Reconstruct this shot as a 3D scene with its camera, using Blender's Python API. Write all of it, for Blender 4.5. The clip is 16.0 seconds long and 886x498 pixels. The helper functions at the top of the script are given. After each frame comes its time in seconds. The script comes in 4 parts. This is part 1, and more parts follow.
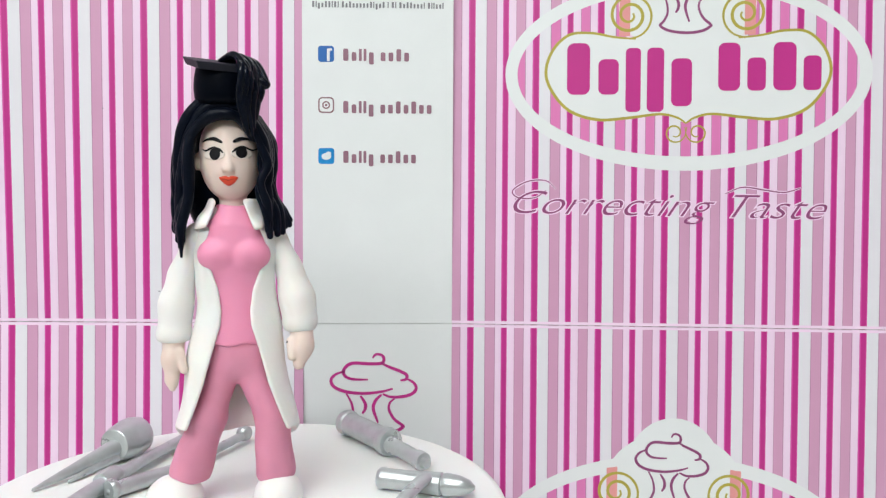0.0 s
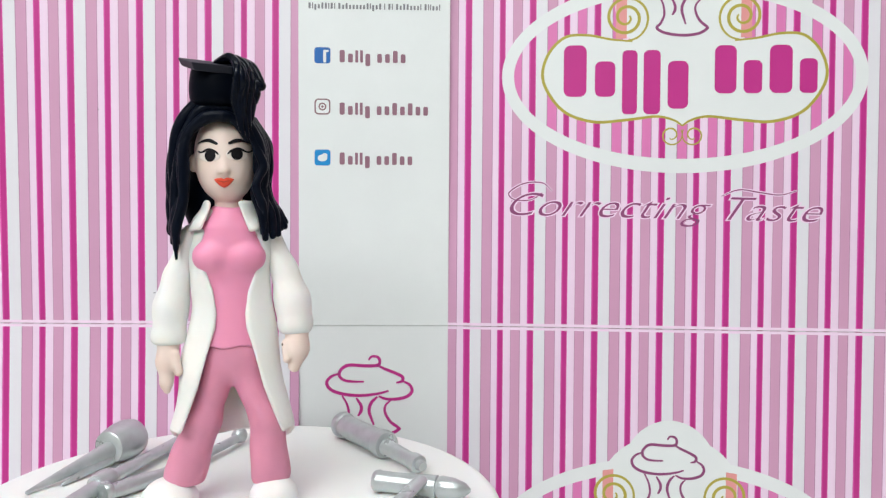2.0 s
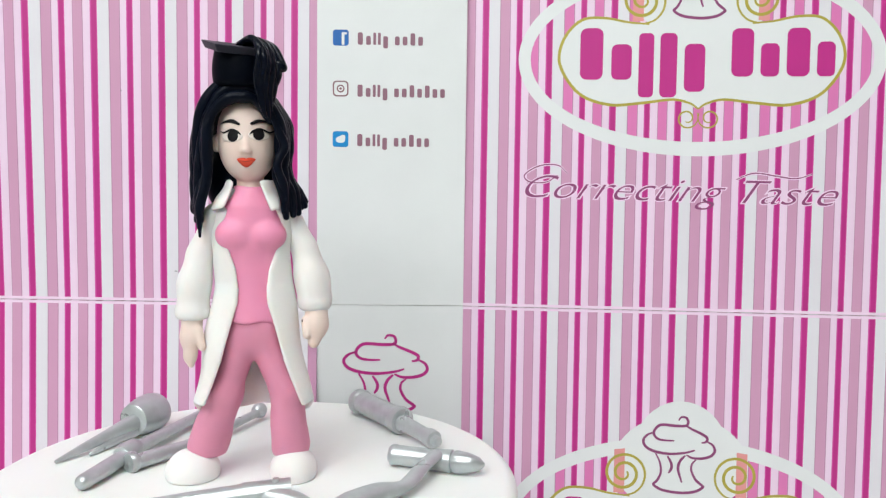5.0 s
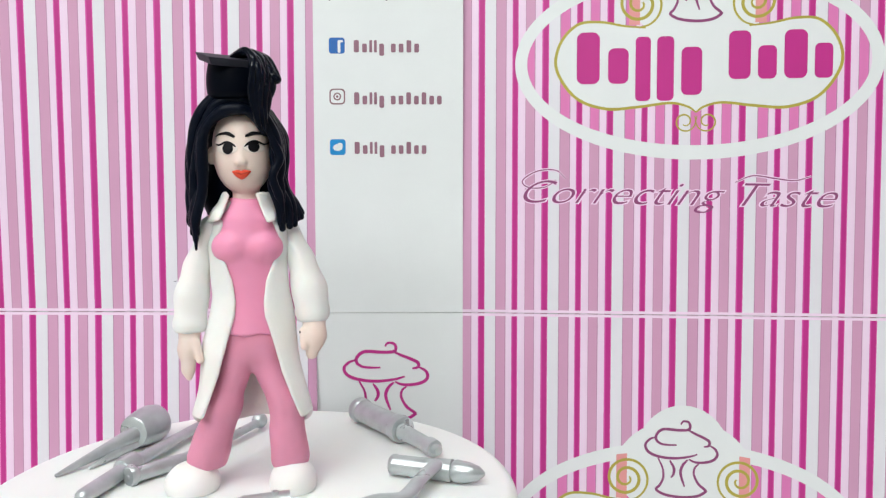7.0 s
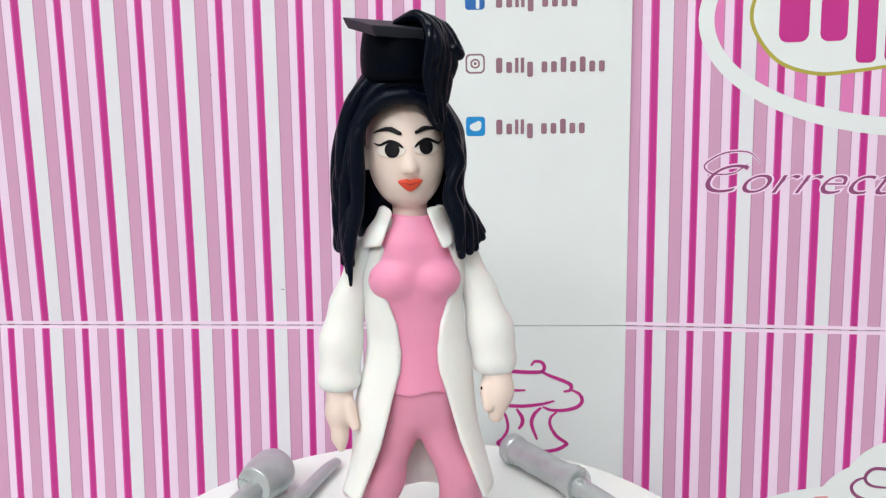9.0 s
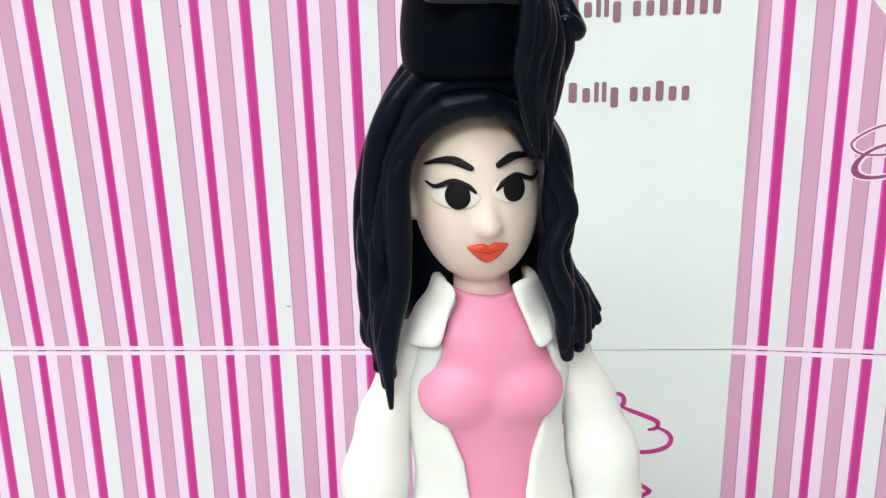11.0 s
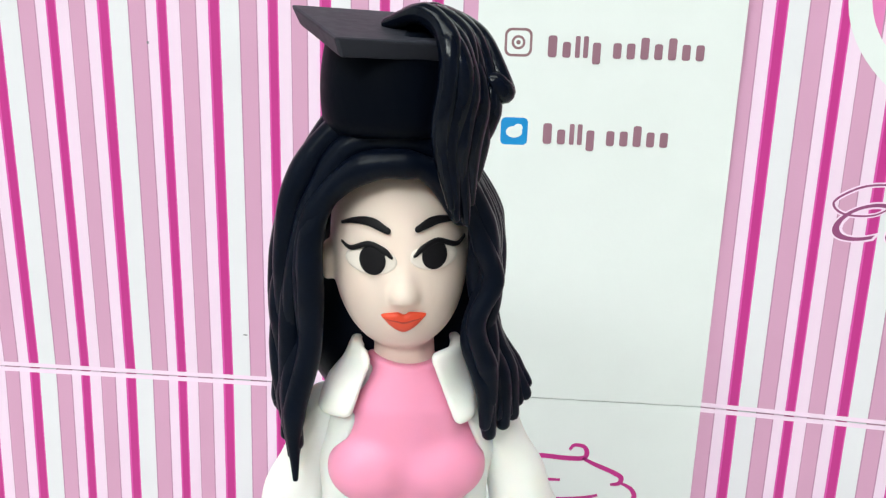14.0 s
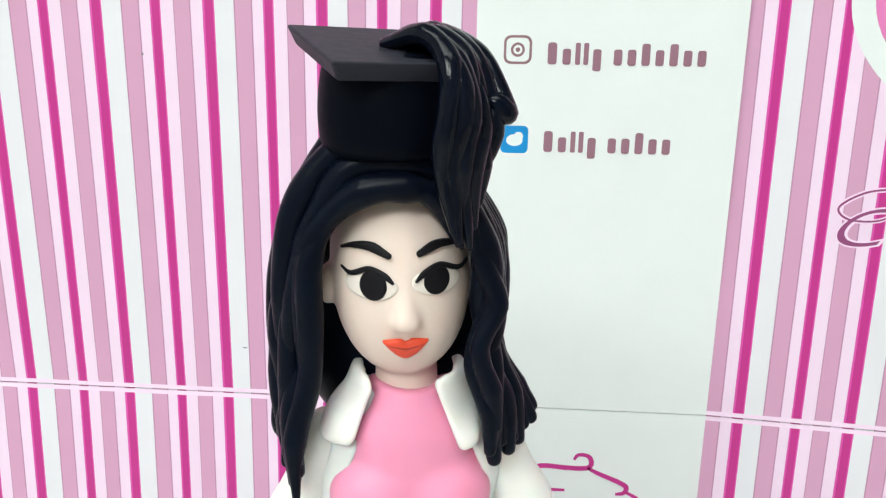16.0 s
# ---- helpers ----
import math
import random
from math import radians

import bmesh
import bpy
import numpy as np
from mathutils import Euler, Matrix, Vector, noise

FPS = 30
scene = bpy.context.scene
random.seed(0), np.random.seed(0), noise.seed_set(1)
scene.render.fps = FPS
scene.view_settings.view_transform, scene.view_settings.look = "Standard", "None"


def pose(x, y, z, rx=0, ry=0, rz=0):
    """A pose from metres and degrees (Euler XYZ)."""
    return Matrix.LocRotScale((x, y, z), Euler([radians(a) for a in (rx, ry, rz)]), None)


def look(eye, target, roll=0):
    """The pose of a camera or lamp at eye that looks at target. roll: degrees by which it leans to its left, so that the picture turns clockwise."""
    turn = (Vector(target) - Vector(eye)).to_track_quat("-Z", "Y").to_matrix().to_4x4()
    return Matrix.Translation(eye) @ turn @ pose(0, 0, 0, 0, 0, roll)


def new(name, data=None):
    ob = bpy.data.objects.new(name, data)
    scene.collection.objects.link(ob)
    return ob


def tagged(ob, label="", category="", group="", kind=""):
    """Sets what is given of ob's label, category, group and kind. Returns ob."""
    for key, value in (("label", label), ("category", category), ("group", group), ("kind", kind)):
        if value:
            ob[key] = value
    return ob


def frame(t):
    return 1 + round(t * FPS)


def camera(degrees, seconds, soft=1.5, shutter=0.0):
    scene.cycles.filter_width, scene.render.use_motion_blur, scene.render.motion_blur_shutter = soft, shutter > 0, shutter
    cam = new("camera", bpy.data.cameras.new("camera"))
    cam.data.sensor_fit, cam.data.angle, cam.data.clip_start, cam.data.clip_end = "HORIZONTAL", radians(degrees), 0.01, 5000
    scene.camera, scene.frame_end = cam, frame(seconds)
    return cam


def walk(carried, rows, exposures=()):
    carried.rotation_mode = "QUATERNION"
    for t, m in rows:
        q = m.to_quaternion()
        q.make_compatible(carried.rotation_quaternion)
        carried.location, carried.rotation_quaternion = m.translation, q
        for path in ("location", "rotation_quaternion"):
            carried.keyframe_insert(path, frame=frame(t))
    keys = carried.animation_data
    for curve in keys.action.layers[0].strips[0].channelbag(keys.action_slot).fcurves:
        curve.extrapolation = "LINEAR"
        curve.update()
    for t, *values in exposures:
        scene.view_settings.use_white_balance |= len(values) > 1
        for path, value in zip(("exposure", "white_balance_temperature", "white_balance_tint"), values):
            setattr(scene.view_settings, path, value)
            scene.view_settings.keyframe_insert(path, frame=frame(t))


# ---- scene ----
cam = camera(62.78, 16.0, soft=1.3)
PATH = [
    (0, (-0.0217, 0.0918, 1.0297), (0.0503, 2.0887, 0.9429), 0.23),
    (0.5, (-0.0227, 0.0894, 1.0307), (0.0410, 2.0860, 0.9329), -0.06),
    (1, (-0.0229, 0.0907, 1.0287), (0.0581, 2.0865, 0.9290), 0.48),
    (1.5, (-0.0209, 0.0847, 1.0298), (0.0621, 2.0812, 0.9455), 0.54),
    (2, (-0.0211, 0.0925, 1.0303), (0.0590, 2.0891, 0.9465), 0.34),
    (2.5, (-0.0210, 0.0887, 1.0298), (0.0518, 2.0853, 0.9392), 0.42),
    (3, (-0.0238, 0.0845, 1.0280), (0.0407, 2.0804, 0.9179), 0.84),
    (3.5, (-0.0244, 0.0816, 1.0286), (0.0233, 2.0773, 0.9061), 0.80),
    (4, (-0.0226, 0.0824, 1.0284), (0.0206, 2.0778, 0.8991), 0.73),
    (6.5, (-0.0230, 0.0886, 1.0294), (0.0159, 2.0843, 0.9042), 0.31),
    (7, (-0.0197, 0.0867, 1.0327), (0.0144, 2.0825, 0.9069), -0.08),
    (7.5, (-0.0284, 0.0969, 1.0358), (-0.0205, 2.0915, 0.8886), -0.53),
    (8, (-0.0472, 0.1176, 1.0439), (-0.0866, 2.1095, 0.8686), -0.74),
    (8.5, (-0.0689, 0.1431, 1.0516), (-0.1360, 2.1327, 0.8586), -0.90),
    (9, (-0.0888, 0.1799, 1.0578), (-0.1670, 2.1610, 0.7950), -0.74),
    (9.2, (-0.0977, 0.1988, 1.0632), (-0.1823, 2.1716, 0.7455), -0.34),
    (11.3, (-0.1113, 0.3016, 1.0936), (-0.2307, 2.2233, 0.5524), -1.85),
    (11.5, (-0.1041, 0.3099, 1.0982), (-0.2651, 2.2199, 0.5274), -1.01),
    (12, (-0.0955, 0.3129, 1.0968), (-0.3124, 2.2309, 0.5730), -0.50),
    (12.5, (-0.0927, 0.3061, 1.0999), (-0.3123, 2.2267, 0.5869), -0.71),
    (13, (-0.0940, 0.3023, 1.0997), (-0.3006, 2.2252, 0.5898), -0.36),
    (13.5, (-0.0925, 0.3019, 1.0983), (-0.2764, 2.2311, 0.6038), 0.18),
    (14, (-0.0941, 0.3025, 1.0938), (-0.2202, 2.2448, 0.6337), 1.66),
    (14.5, (-0.0950, 0.3053, 1.0933), (-0.2167, 2.2406, 0.6034), 1.65),
    (15, (-0.0958, 0.3126, 1.0924), (-0.2231, 2.2466, 0.5990), 1.46),
    (15.5, (-0.0947, 0.3075, 1.0974), (-0.2289, 2.2424, 0.6091), 0.94),
    (16, (-0.0950, 0.3070, 1.0977), (-0.2197, 2.2485, 0.6343), 1.01),
]
EXPOSURES = [(0, 0.0, 6460, 12.5), (9, 0.0, 6460, 12.5), (11.5, 0.23, 6480, 6), (16, 0.24, 6480, 6)]
walk(cam, [(t, look(eye, target, roll)) for t, eye, target, roll in PATH], EXPOSURES)

# ---- world and light ----
world = bpy.data.worlds.new("room_air")
scene.world = world
world.use_nodes = True
world.node_tree.nodes["Background"].inputs[0].default_value = (0.9, 1.0, 0.97, 1)
world.node_tree.nodes["Background"].inputs[1].default_value = 0.1


def area(name, eye, target, sx, sy, watts, colour):
    data = bpy.data.lights.new(name, "AREA")
    data.shape, data.size, data.size_y, data.energy, data.color = "RECTANGLE", sx, sy, watts, colour
    ob = new(name, data)
    ob.matrix_world = look(eye, target)
    return ob


COOL = (0.95, 1.0, 0.97)
area("ceiling_lamp_light", (-0.75, -1.40, 2.52), (-0.20, 0.45, 0.95), 1.6, 0.6, 50, COOL)
area("ceiling_lamp_light", (-0.35, -0.15, 2.52), (-0.15, 0.40, 0.9), 1.6, 0.6, 10, COOL)

# ---- materials ----


def make(name, colour, rough=0.5, metal=0.0, bump=0.0, bump_scale=300.0, vary=0.06, vary_scale=40.0, spec=0.5, sub=0.0, coat=0.0):
    m = bpy.data.materials.new(name)
    m.use_nodes = True
    n, l = m.node_tree.nodes, m.node_tree.links
    b = n["Principled BSDF"]
    b.inputs["Roughness"].default_value, b.inputs["Metallic"].default_value = rough, metal
    b.inputs["Specular IOR Level"].default_value = spec
    if sub:
        b.inputs["Subsurface Weight"].default_value = sub
        b.inputs["Subsurface Radius"].default_value = (0.006, 0.003, 0.002)
        b.inputs["Subsurface Scale"].default_value = 0.5
    if coat:
        b.inputs["Coat Weight"].default_value, b.inputs["Coat Roughness"].default_value = coat, 0.25
    tc = n.new("ShaderNodeTexCoord")
    big = n.new("ShaderNodeTexNoise")
    big.inputs["Scale"].default_value, big.inputs["Detail"].default_value = vary_scale, 4
    l.new(tc.outputs["Object"], big.inputs["Vector"])
    mix = n.new("ShaderNodeMix")
    mix.data_type = "RGBA"
    mix.inputs["A"].default_value = (*[c * (1 - vary) for c in colour], 1)
    mix.inputs["B"].default_value = (*[min(1, c * (1 + vary)) for c in colour], 1)
    l.new(big.outputs["Fac"], mix.inputs["Factor"])
    l.new(mix.outputs["Result"], b.inputs["Base Color"])
    fine = n.new("ShaderNodeTexNoise")
    fine.inputs["Scale"].default_value, fine.inputs["Detail"].default_value = bump_scale, 5
    l.new(tc.outputs["Object"], fine.inputs["Vector"])
    mr = n.new("ShaderNodeMapRange")
    mr.inputs["To Min"].default_value, mr.inputs["To Max"].default_value = max(0.02, rough - 0.08), min(1, rough + 0.08)
    l.new(fine.outputs["Fac"], mr.inputs["Value"])
    l.new(mr.outputs["Result"], b.inputs["Roughness"])
    if bump:
        bp = n.new("ShaderNodeBump")
        bp.inputs["Strength"].default_value, bp.inputs["Distance"].default_value = bump, 0.001
        l.new(fine.outputs["Fac"], bp.inputs["Height"])
        l.new(bp.outputs["Normal"], b.inputs["Normal"])
    return m


MAGENTA, PINK, PALE, PAPER = (0.51, 0.03, 0.24), (0.62, 0.325, 0.495), (0.84, 0.65, 0.81), (0.74, 0.765, 0.77)
RIM, EDGE, BLANK = (0.46, 0.23, 0.36), (0.66, 0.09, 0.39), (0.755, 0.74, 0.79)
HOT = (0.72, 0.20, 0.47)


def stripes(name, pink):
    """Printed stripes that repeat every 45 mm along the sheet's own x."""
    m = make(name, PAPER, rough=0.42, bump=0.06, bump_scale=500, spec=0.35)
    n, l = m.node_tree.nodes, m.node_tree.links
    b = n["Principled BSDF"]
    tc = n.new("ShaderNodeTexCoord")
    sep = n.new("ShaderNodeSeparateXYZ")
    l.new(tc.outputs["Object"], sep.inputs[0])
    wob = n.new("ShaderNodeTexNoise")
    wob.inputs["Scale"].default_value, wob.inputs["Detail"].default_value = 220, 3
    l.new(tc.outputs["Object"], wob.inputs["Vector"])
    w2 = n.new("ShaderNodeMath")
    w2.operation = "MULTIPLY_ADD"
    w2.inputs[1].default_value, w2.inputs[2].default_value = 0.0002, -0.0001 + 10 * 0.0452
    l.new(wob.outputs["Fac"], w2.inputs[0])
    add = n.new("ShaderNodeMath")
    add.operation = "ADD"
    l.new(sep.outputs["X"], add.inputs[0])
    l.new(w2.outputs[0], add.inputs[1])
    div = n.new("ShaderNodeMath")
    div.operation = "DIVIDE"
    div.inputs[1].default_value = 0.0452
    l.new(add.outputs[0], div.inputs[0])
    fr = n.new("ShaderNodeMath")
    fr.operation = "FRACT"
    l.new(div.outputs[0], fr.inputs[0])
    ramp = n.new("ShaderNodeValToRGB")
    ramp.color_ramp.interpolation = "CONSTANT"
    stops = [(0, MAGENTA), (0.053, BLANK)]
    for p, q, after in ((0.226, 0.387, PALE), (0.69, 0.841, PALE)):
        stops += [(p, RIM), (p + 0.009, pink), (q - 0.011, RIM), (q, after)]
    stops = sorted(stops + [(0.04, EDGE), (0.481, EDGE), (0.499, MAGENTA), (0.563, EDGE), (0.576, PALE), (0.9475, EDGE), (0.9655, MAGENTA)])
    e = ramp.color_ramp.elements
    e[0].position, e[0].color = 0, (*MAGENTA, 1)
    e[1].position, e[1].color = stops[1][0], (*stops[1][1], 1)
    for p, c in stops[2:]:
        e.new(p).color = (*c, 1)
    l.new(fr.outputs[0], ramp.inputs[0])
    mot = n.new("ShaderNodeMix")
    mot.data_type, mot.blend_type = "RGBA", "MULTIPLY"
    mot.inputs["Factor"].default_value = 0.07
    spot = n.new("ShaderNodeTexNoise")
    spot.inputs["Scale"].default_value, spot.inputs["Detail"].default_value = 18, 6
    l.new(tc.outputs["Object"], spot.inputs["Vector"])
    l.new(ramp.outputs["Color"], mot.inputs["A"])
    l.new(spot.outputs["Fac"], mot.inputs["B"])
    l.new(mot.outputs["Result"], b.inputs["Base Color"])
    return m


STRIPE, STRIPE_HOT = stripes("striped_print", PINK), stripes("bright_striped_print", HOT)
def printed(name, c): return make(name, c, rough=0.42, bump=0.05, bump_scale=500, vary=0.03, spec=0.35)
WHITE_PRINT, PALE_PRINT = printed("white_card", PAPER), printed("pale_pink_print", PALE)
MAGENTA_PRINT, GOLD_PRINT, SALMON = printed("magenta_print", MAGENTA), printed("olive_gold_print", (0.42, 0.36, 0.06)), printed("salmon_print", (0.72, 0.30, 0.30))
PLUM_PRINT, MAUVE_PRINT = printed("plum_print", (0.26, 0.06, 0.17)), printed("mauve_print", (0.28, 0.14, 0.19))
BLUE_PRINT, SKY_PRINT, BROWN_PRINT, GREY_PRINT = printed("blue_print", (0.02, 0.13, 0.42)), printed("sky_blue_print", (0.01, 0.24, 0.58)), printed("brown_print", (0.24, 0.13, 0.15)), printed("grey_print", (0.2, 0.2, 0.22))
ICING = make("white_icing", (0.83, 0.845, 0.83), rough=0.55, bump=0.12, bump_scale=140, vary=0.02, vary_scale=25, sub=0.15)
SILVER = make("silver_painted_paste", (0.50, 0.53, 0.54), rough=0.30, metal=0.62, bump=0.55, bump_scale=75, vary=0.2, vary_scale=120)
SKIN = make("cream_paste", (0.77, 0.615, 0.55), rough=0.55, bump=0.05, vary=0.03, sub=0.15)
SHIRT = make("pink_paste", (0.82, 0.29, 0.46), rough=0.5, bump=0.08, vary=0.05, vary_scale=80, sub=0.2)
TROUSER = make("rose_paste", (0.72, 0.275, 0.405), rough=0.55, bump=0.1, vary=0.08, vary_scale=80, sub=0.2)
COAT = make("white_paste", (0.82, 0.80, 0.785), rough=0.55, bump=0.12, vary=0.03, vary_scale=60, sub=0.25)
HAIR = make("black_paste", (0.0022, 0.0040, 0.0100), rough=0.32, bump=0.25, bump_scale=260, vary=0.3, vary_scale=150, spec=0.09)
GLOSS = make("glossy_black_paste", (0.0018, 0.0032, 0.0085), rough=0.13, bump=0.22, bump_scale=190, vary=0.3, vary_scale=150, spec=0.15)
# the cap's black paste, its colour lightened for the sheen on the board's top
BOARD_SHEEN = make("black_paste_board_sheen", (0.030, 0.031, 0.042), rough=0.5, bump=0.08, bump_scale=400, vary=0.2, spec=0.08)
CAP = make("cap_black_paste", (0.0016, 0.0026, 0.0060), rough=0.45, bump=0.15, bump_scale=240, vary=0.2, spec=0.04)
LIP = make("orange_red_paste", (0.72, 0.06, 0.02), rough=0.5, bump=0.1, vary=0.06)
LIP_DARK = make("dark_red_paste", (0.38, 0.025, 0.012), rough=0.5, bump=0.1)
INK = make("black_sugar", (0.006, 0.005, 0.007), rough=0.5, bump=0.1, spec=0.15)
EYE = make("white_sugar", (0.76, 0.67, 0.62), rough=0.5)
ROOM = make("room_paint", (0.72, 0.72, 0.70), rough=0.8, bump=0.1, bump_scale=60)
TABLE = make("white_laminate", (0.7, 0.7, 0.68), rough=0.4, bump=0.03)
FLOOR = make("floor_vinyl", (0.4, 0.38, 0.35), rough=0.5, bump=0.05)
LAMP = bpy.data.materials.new("lamp_glow")
LAMP.use_nodes = True
LAMP.node_tree.nodes["Principled BSDF"].inputs["Emission Color"].default_value = (*COOL, 1)
LAMP.node_tree.nodes["Principled BSDF"].inputs["Emission Strength"].default_value = 3.45

# ---- mesh helpers ----


def mesh_of(name, verts, faces, smooth=True):
    me = bpy.data.meshes.new(name)
    me.from_pydata([tuple(v) for v in verts], [], [tuple(f) for f in faces])
    me.polygons.foreach_set("use_smooth", [smooth] * len(me.polygons))
    me.update()
    return me


def link(name, me, material, parent=None, label=""):
    me.materials.append(material)
    ob = new(name, me)
    if parent is not None:
        ob.parent = parent
    if label:
        tagged(ob, label)
    return ob


def part(name, bm, material, parent, label="", smooth=False):
    me = bpy.data.meshes.new(name)
    bm.to_mesh(me)
    bm.free()
    me.polygons.foreach_set("use_smooth", [smooth] * len(me.polygons))
    return link(name, me, material, parent, label)


def box(sx, sy, sz, at=(0, 0, 0), bevel=0.0):
    bm = bmesh.new()
    bmesh.ops.create_cube(bm, size=1, matrix=Matrix.Translation(at) @ Matrix.Diagonal((sx, sy, sz, 1)))
    if bevel:
        bmesh.ops.bevel(bm, geom=bm.edges[:], offset=bevel, segments=3, affect="EDGES", profile=0.5)
    return bm


def smooth_line(pts, n=8, closed=False):
    """Catmull-Rom through the points."""
    p = np.array(pts, float)
    ext = np.vstack([p[-1:], p, p[:2]]) if closed else np.vstack([2 * p[0] - p[1], p, 2 * p[-1] - p[-2]])
    out = []
    for i in range(1, len(ext) - 2):
        a, b, c, d = ext[i - 1 : i + 3]
        for t in np.linspace(0, 1, n, endpoint=False):
            out.append(0.5 * (2 * b + (c - a) * t + (2 * a - 5 * b + 4 * c - d) * t * t + (3 * b - a - 3 * c + d) * t**3))
    if not closed:
        out.append(p[-1])
    return np.array(out)


def flat_shape(pts, y):
    """A filled flat outline in the plane of a sheet (x, z), facing the viewer."""
    v = [(x, y, z) for x, z in pts]
    area2 = sum(pts[i - 1][0] * pts[i][1] - pts[i][0] * pts[i - 1][1] for i in range(len(pts)))
    bm = bmesh.new()
    vs = [bm.verts.new(c) for c in (v if area2 > 0 else v[::-1])]
    f = bm.faces.new(vs)
    bmesh.ops.triangulate(bm, faces=[f])
    return bm


def ellipse(cx, cz, a, b, n=64):
    return [(cx + a * math.cos(2 * math.pi * i / n), cz + b * math.sin(2 * math.pi * i / n)) for i in range(n)]


def rounded(cx, cz, w, h, r, slant=0.0, n=5):
    out = []
    for sx, sz, a0 in ((1, 1, 0), (-1, 1, 90), (-1, -1, 180), (1, -1, 270)):
        for i in range(n + 1):
            a = math.radians(a0 + 90 * i / n)
            z = sz * (h / 2 - r) + r * math.sin(a)
            out.append((cx + sx * (w / 2 - r) + r * math.cos(a) + slant * z, cz + z))
    return out


def ribbon(lines, y, width, taper=True):
    """Flat printed strokes along lines (x, z), thinner at their ends."""
    bm = bmesh.new()
    for line in lines:
        p = smooth_line(line, 7)
        d = np.gradient(p, axis=0)
        d /= np.linalg.norm(d, axis=1)[:, None] + 1e-9
        nrm = np.stack([-d[:, 1], d[:, 0]], 1)
        s = np.linspace(0, 1, len(p))
        w = width / 2 * (0.45 + 0.55 * np.sin(np.pi * np.clip(s, 0.02, 0.98)) ** 0.6 if taper else np.ones(len(p)))
        a, b = p + nrm * w[:, None], p - nrm * w[:, None]
        va = [bm.verts.new((q[0], y, q[1])) for q in a]
        vb = [bm.verts.new((q[0], y, q[1])) for q in b]
        for i in range(len(p) - 1):
            bm.faces.new((va[i + 1], va[i], vb[i], vb[i + 1]))
    return bm


def tube(points, radii, sides=12, n=6, flat=1.0):
    """A swept rod with rounded ends; flat squeezes it upright."""
    c = smooth_line(points, n)
    r = np.interp(np.linspace(0, len(radii) - 1, len(c)), range(len(radii)), radii)
    d = np.gradient(c, axis=0)
    d /= np.linalg.norm(d, axis=1)[:, None] + 1e-12
    caps0 = [(c[0] - d[0] * r[0] * k, r[0] * math.sqrt(max(0, 1 - k * k))) for k in (0.95, 0.7, 0.4)]
    caps1 = [(c[-1] + d[-1] * r[-1] * k, r[-1] * math.sqrt(max(0, 1 - k * k))) for k in (0.4, 0.7, 0.95)]
    cen = np.array([q for q, _ in caps0] + list(c) + [q for q, _ in caps1])
    rad = np.array([q for _, q in caps0] + list(r) + [q for _, q in caps1])
    dirs = np.vstack([[d[0]] * 3, d, [d[-1]] * 3])
    u = np.cross(dirs[0], (0, 0, 1) if abs(dirs[0][2]) < 0.9 else (0, 1, 0))
    verts, faces = [], []
    for q, rr, t in zip(cen, rad, dirs):
        u = u - t * (u @ t)
        u /= np.linalg.norm(u)
        w = np.cross(t, u)
        for k in range(sides):
            a = 2 * math.pi * k / sides
            o = rr * (math.cos(a) * u + math.sin(a) * w)
            o[2] *= flat
            verts.append(q + o)
    m = len(cen)
    for i in range(m - 1):
        for k in range(sides):
            j = (k + 1) % sides
            faces.append((i * sides + k, i * sides + j, (i + 1) * sides + j, (i + 1) * sides + k))
    faces.append(tuple(range(sides))[::-1])
    faces.append(tuple((m - 1) * sides + k for k in range(sides)))
    return np.array(verts), faces


def turned(profile, start, end, sides=28):
    """A turned solid: profile of (share along the axis, radius)."""
    a, b = Vector(start), Vector(end)
    q = (b - a).to_track_quat("Z", "Y").to_matrix()
    L = (b - a).length
    verts, faces = [], []
    for s, r in profile:
        for k in range(sides):
            an = 2 * math.pi * k / sides
            verts.append(a + q @ Vector((r * math.cos(an), r * math.sin(an), s * L)))
    for i in range(len(profile) - 1):
        for k in range(sides):
            j = (k + 1) % sides
            faces.append((i * sides + k, i * sides + j, (i + 1) * sides + j, (i + 1) * sides + k))
    faces.append(tuple(range(sides))[::-1])
    faces.append(tuple((len(profile) - 1) * sides + k for k in range(sides)))
    return verts, faces


# ---- room ----
def room_slab(name, sx, sy, sz, at, mat, label):
    return tagged(part(name, box(sx, sy, sz, at), mat, None), label, kind="structure")


room_slab("floor", 4.2, 4.2, 0.1, (0, -0.6, -0.05), FLOOR, "plain vinyl floor of the room")
room_slab("ceiling", 4.2, 4.2, 0.1, (0, -0.6, 2.65), ROOM, "plain white painted ceiling")
room_slab("wall_north", 4.2, 0.1, 2.6, (0, 1.45, 1.3), ROOM, "plain painted wall behind the printed board")
room_slab("wall_south", 4.2, 0.1, 2.6, (0, -2.65, 1.3), ROOM, "plain painted wall of the room")
room_slab("wall_east", 0.1, 4.0, 2.6, (2.05, -0.6, 1.3), ROOM, "plain painted wall of the room")
room_slab("wall_west", 0.1, 4.0, 2.6, (-2.05, -0.6, 1.3), ROOM, "plain painted wall of the room")
for x, y in ((-0.75, -1.40), (-0.35, -0.15)):
    lamp = tagged(new("ceiling_lamp"), "long white ceiling lamp with a glowing diffuser", "lamp", "ceiling lamps")
    lamp.location = (x, y, 2.6)
    part("housing", box(1.7, 0.66, 0.05, (0, 0, -0.025), 0.006), ROOM, lamp)
    part("diffuser", box(1.62, 0.6, 0.012, (0, 0, -0.056), 0.004), LAMP, lamp, "glowing white diffuser")

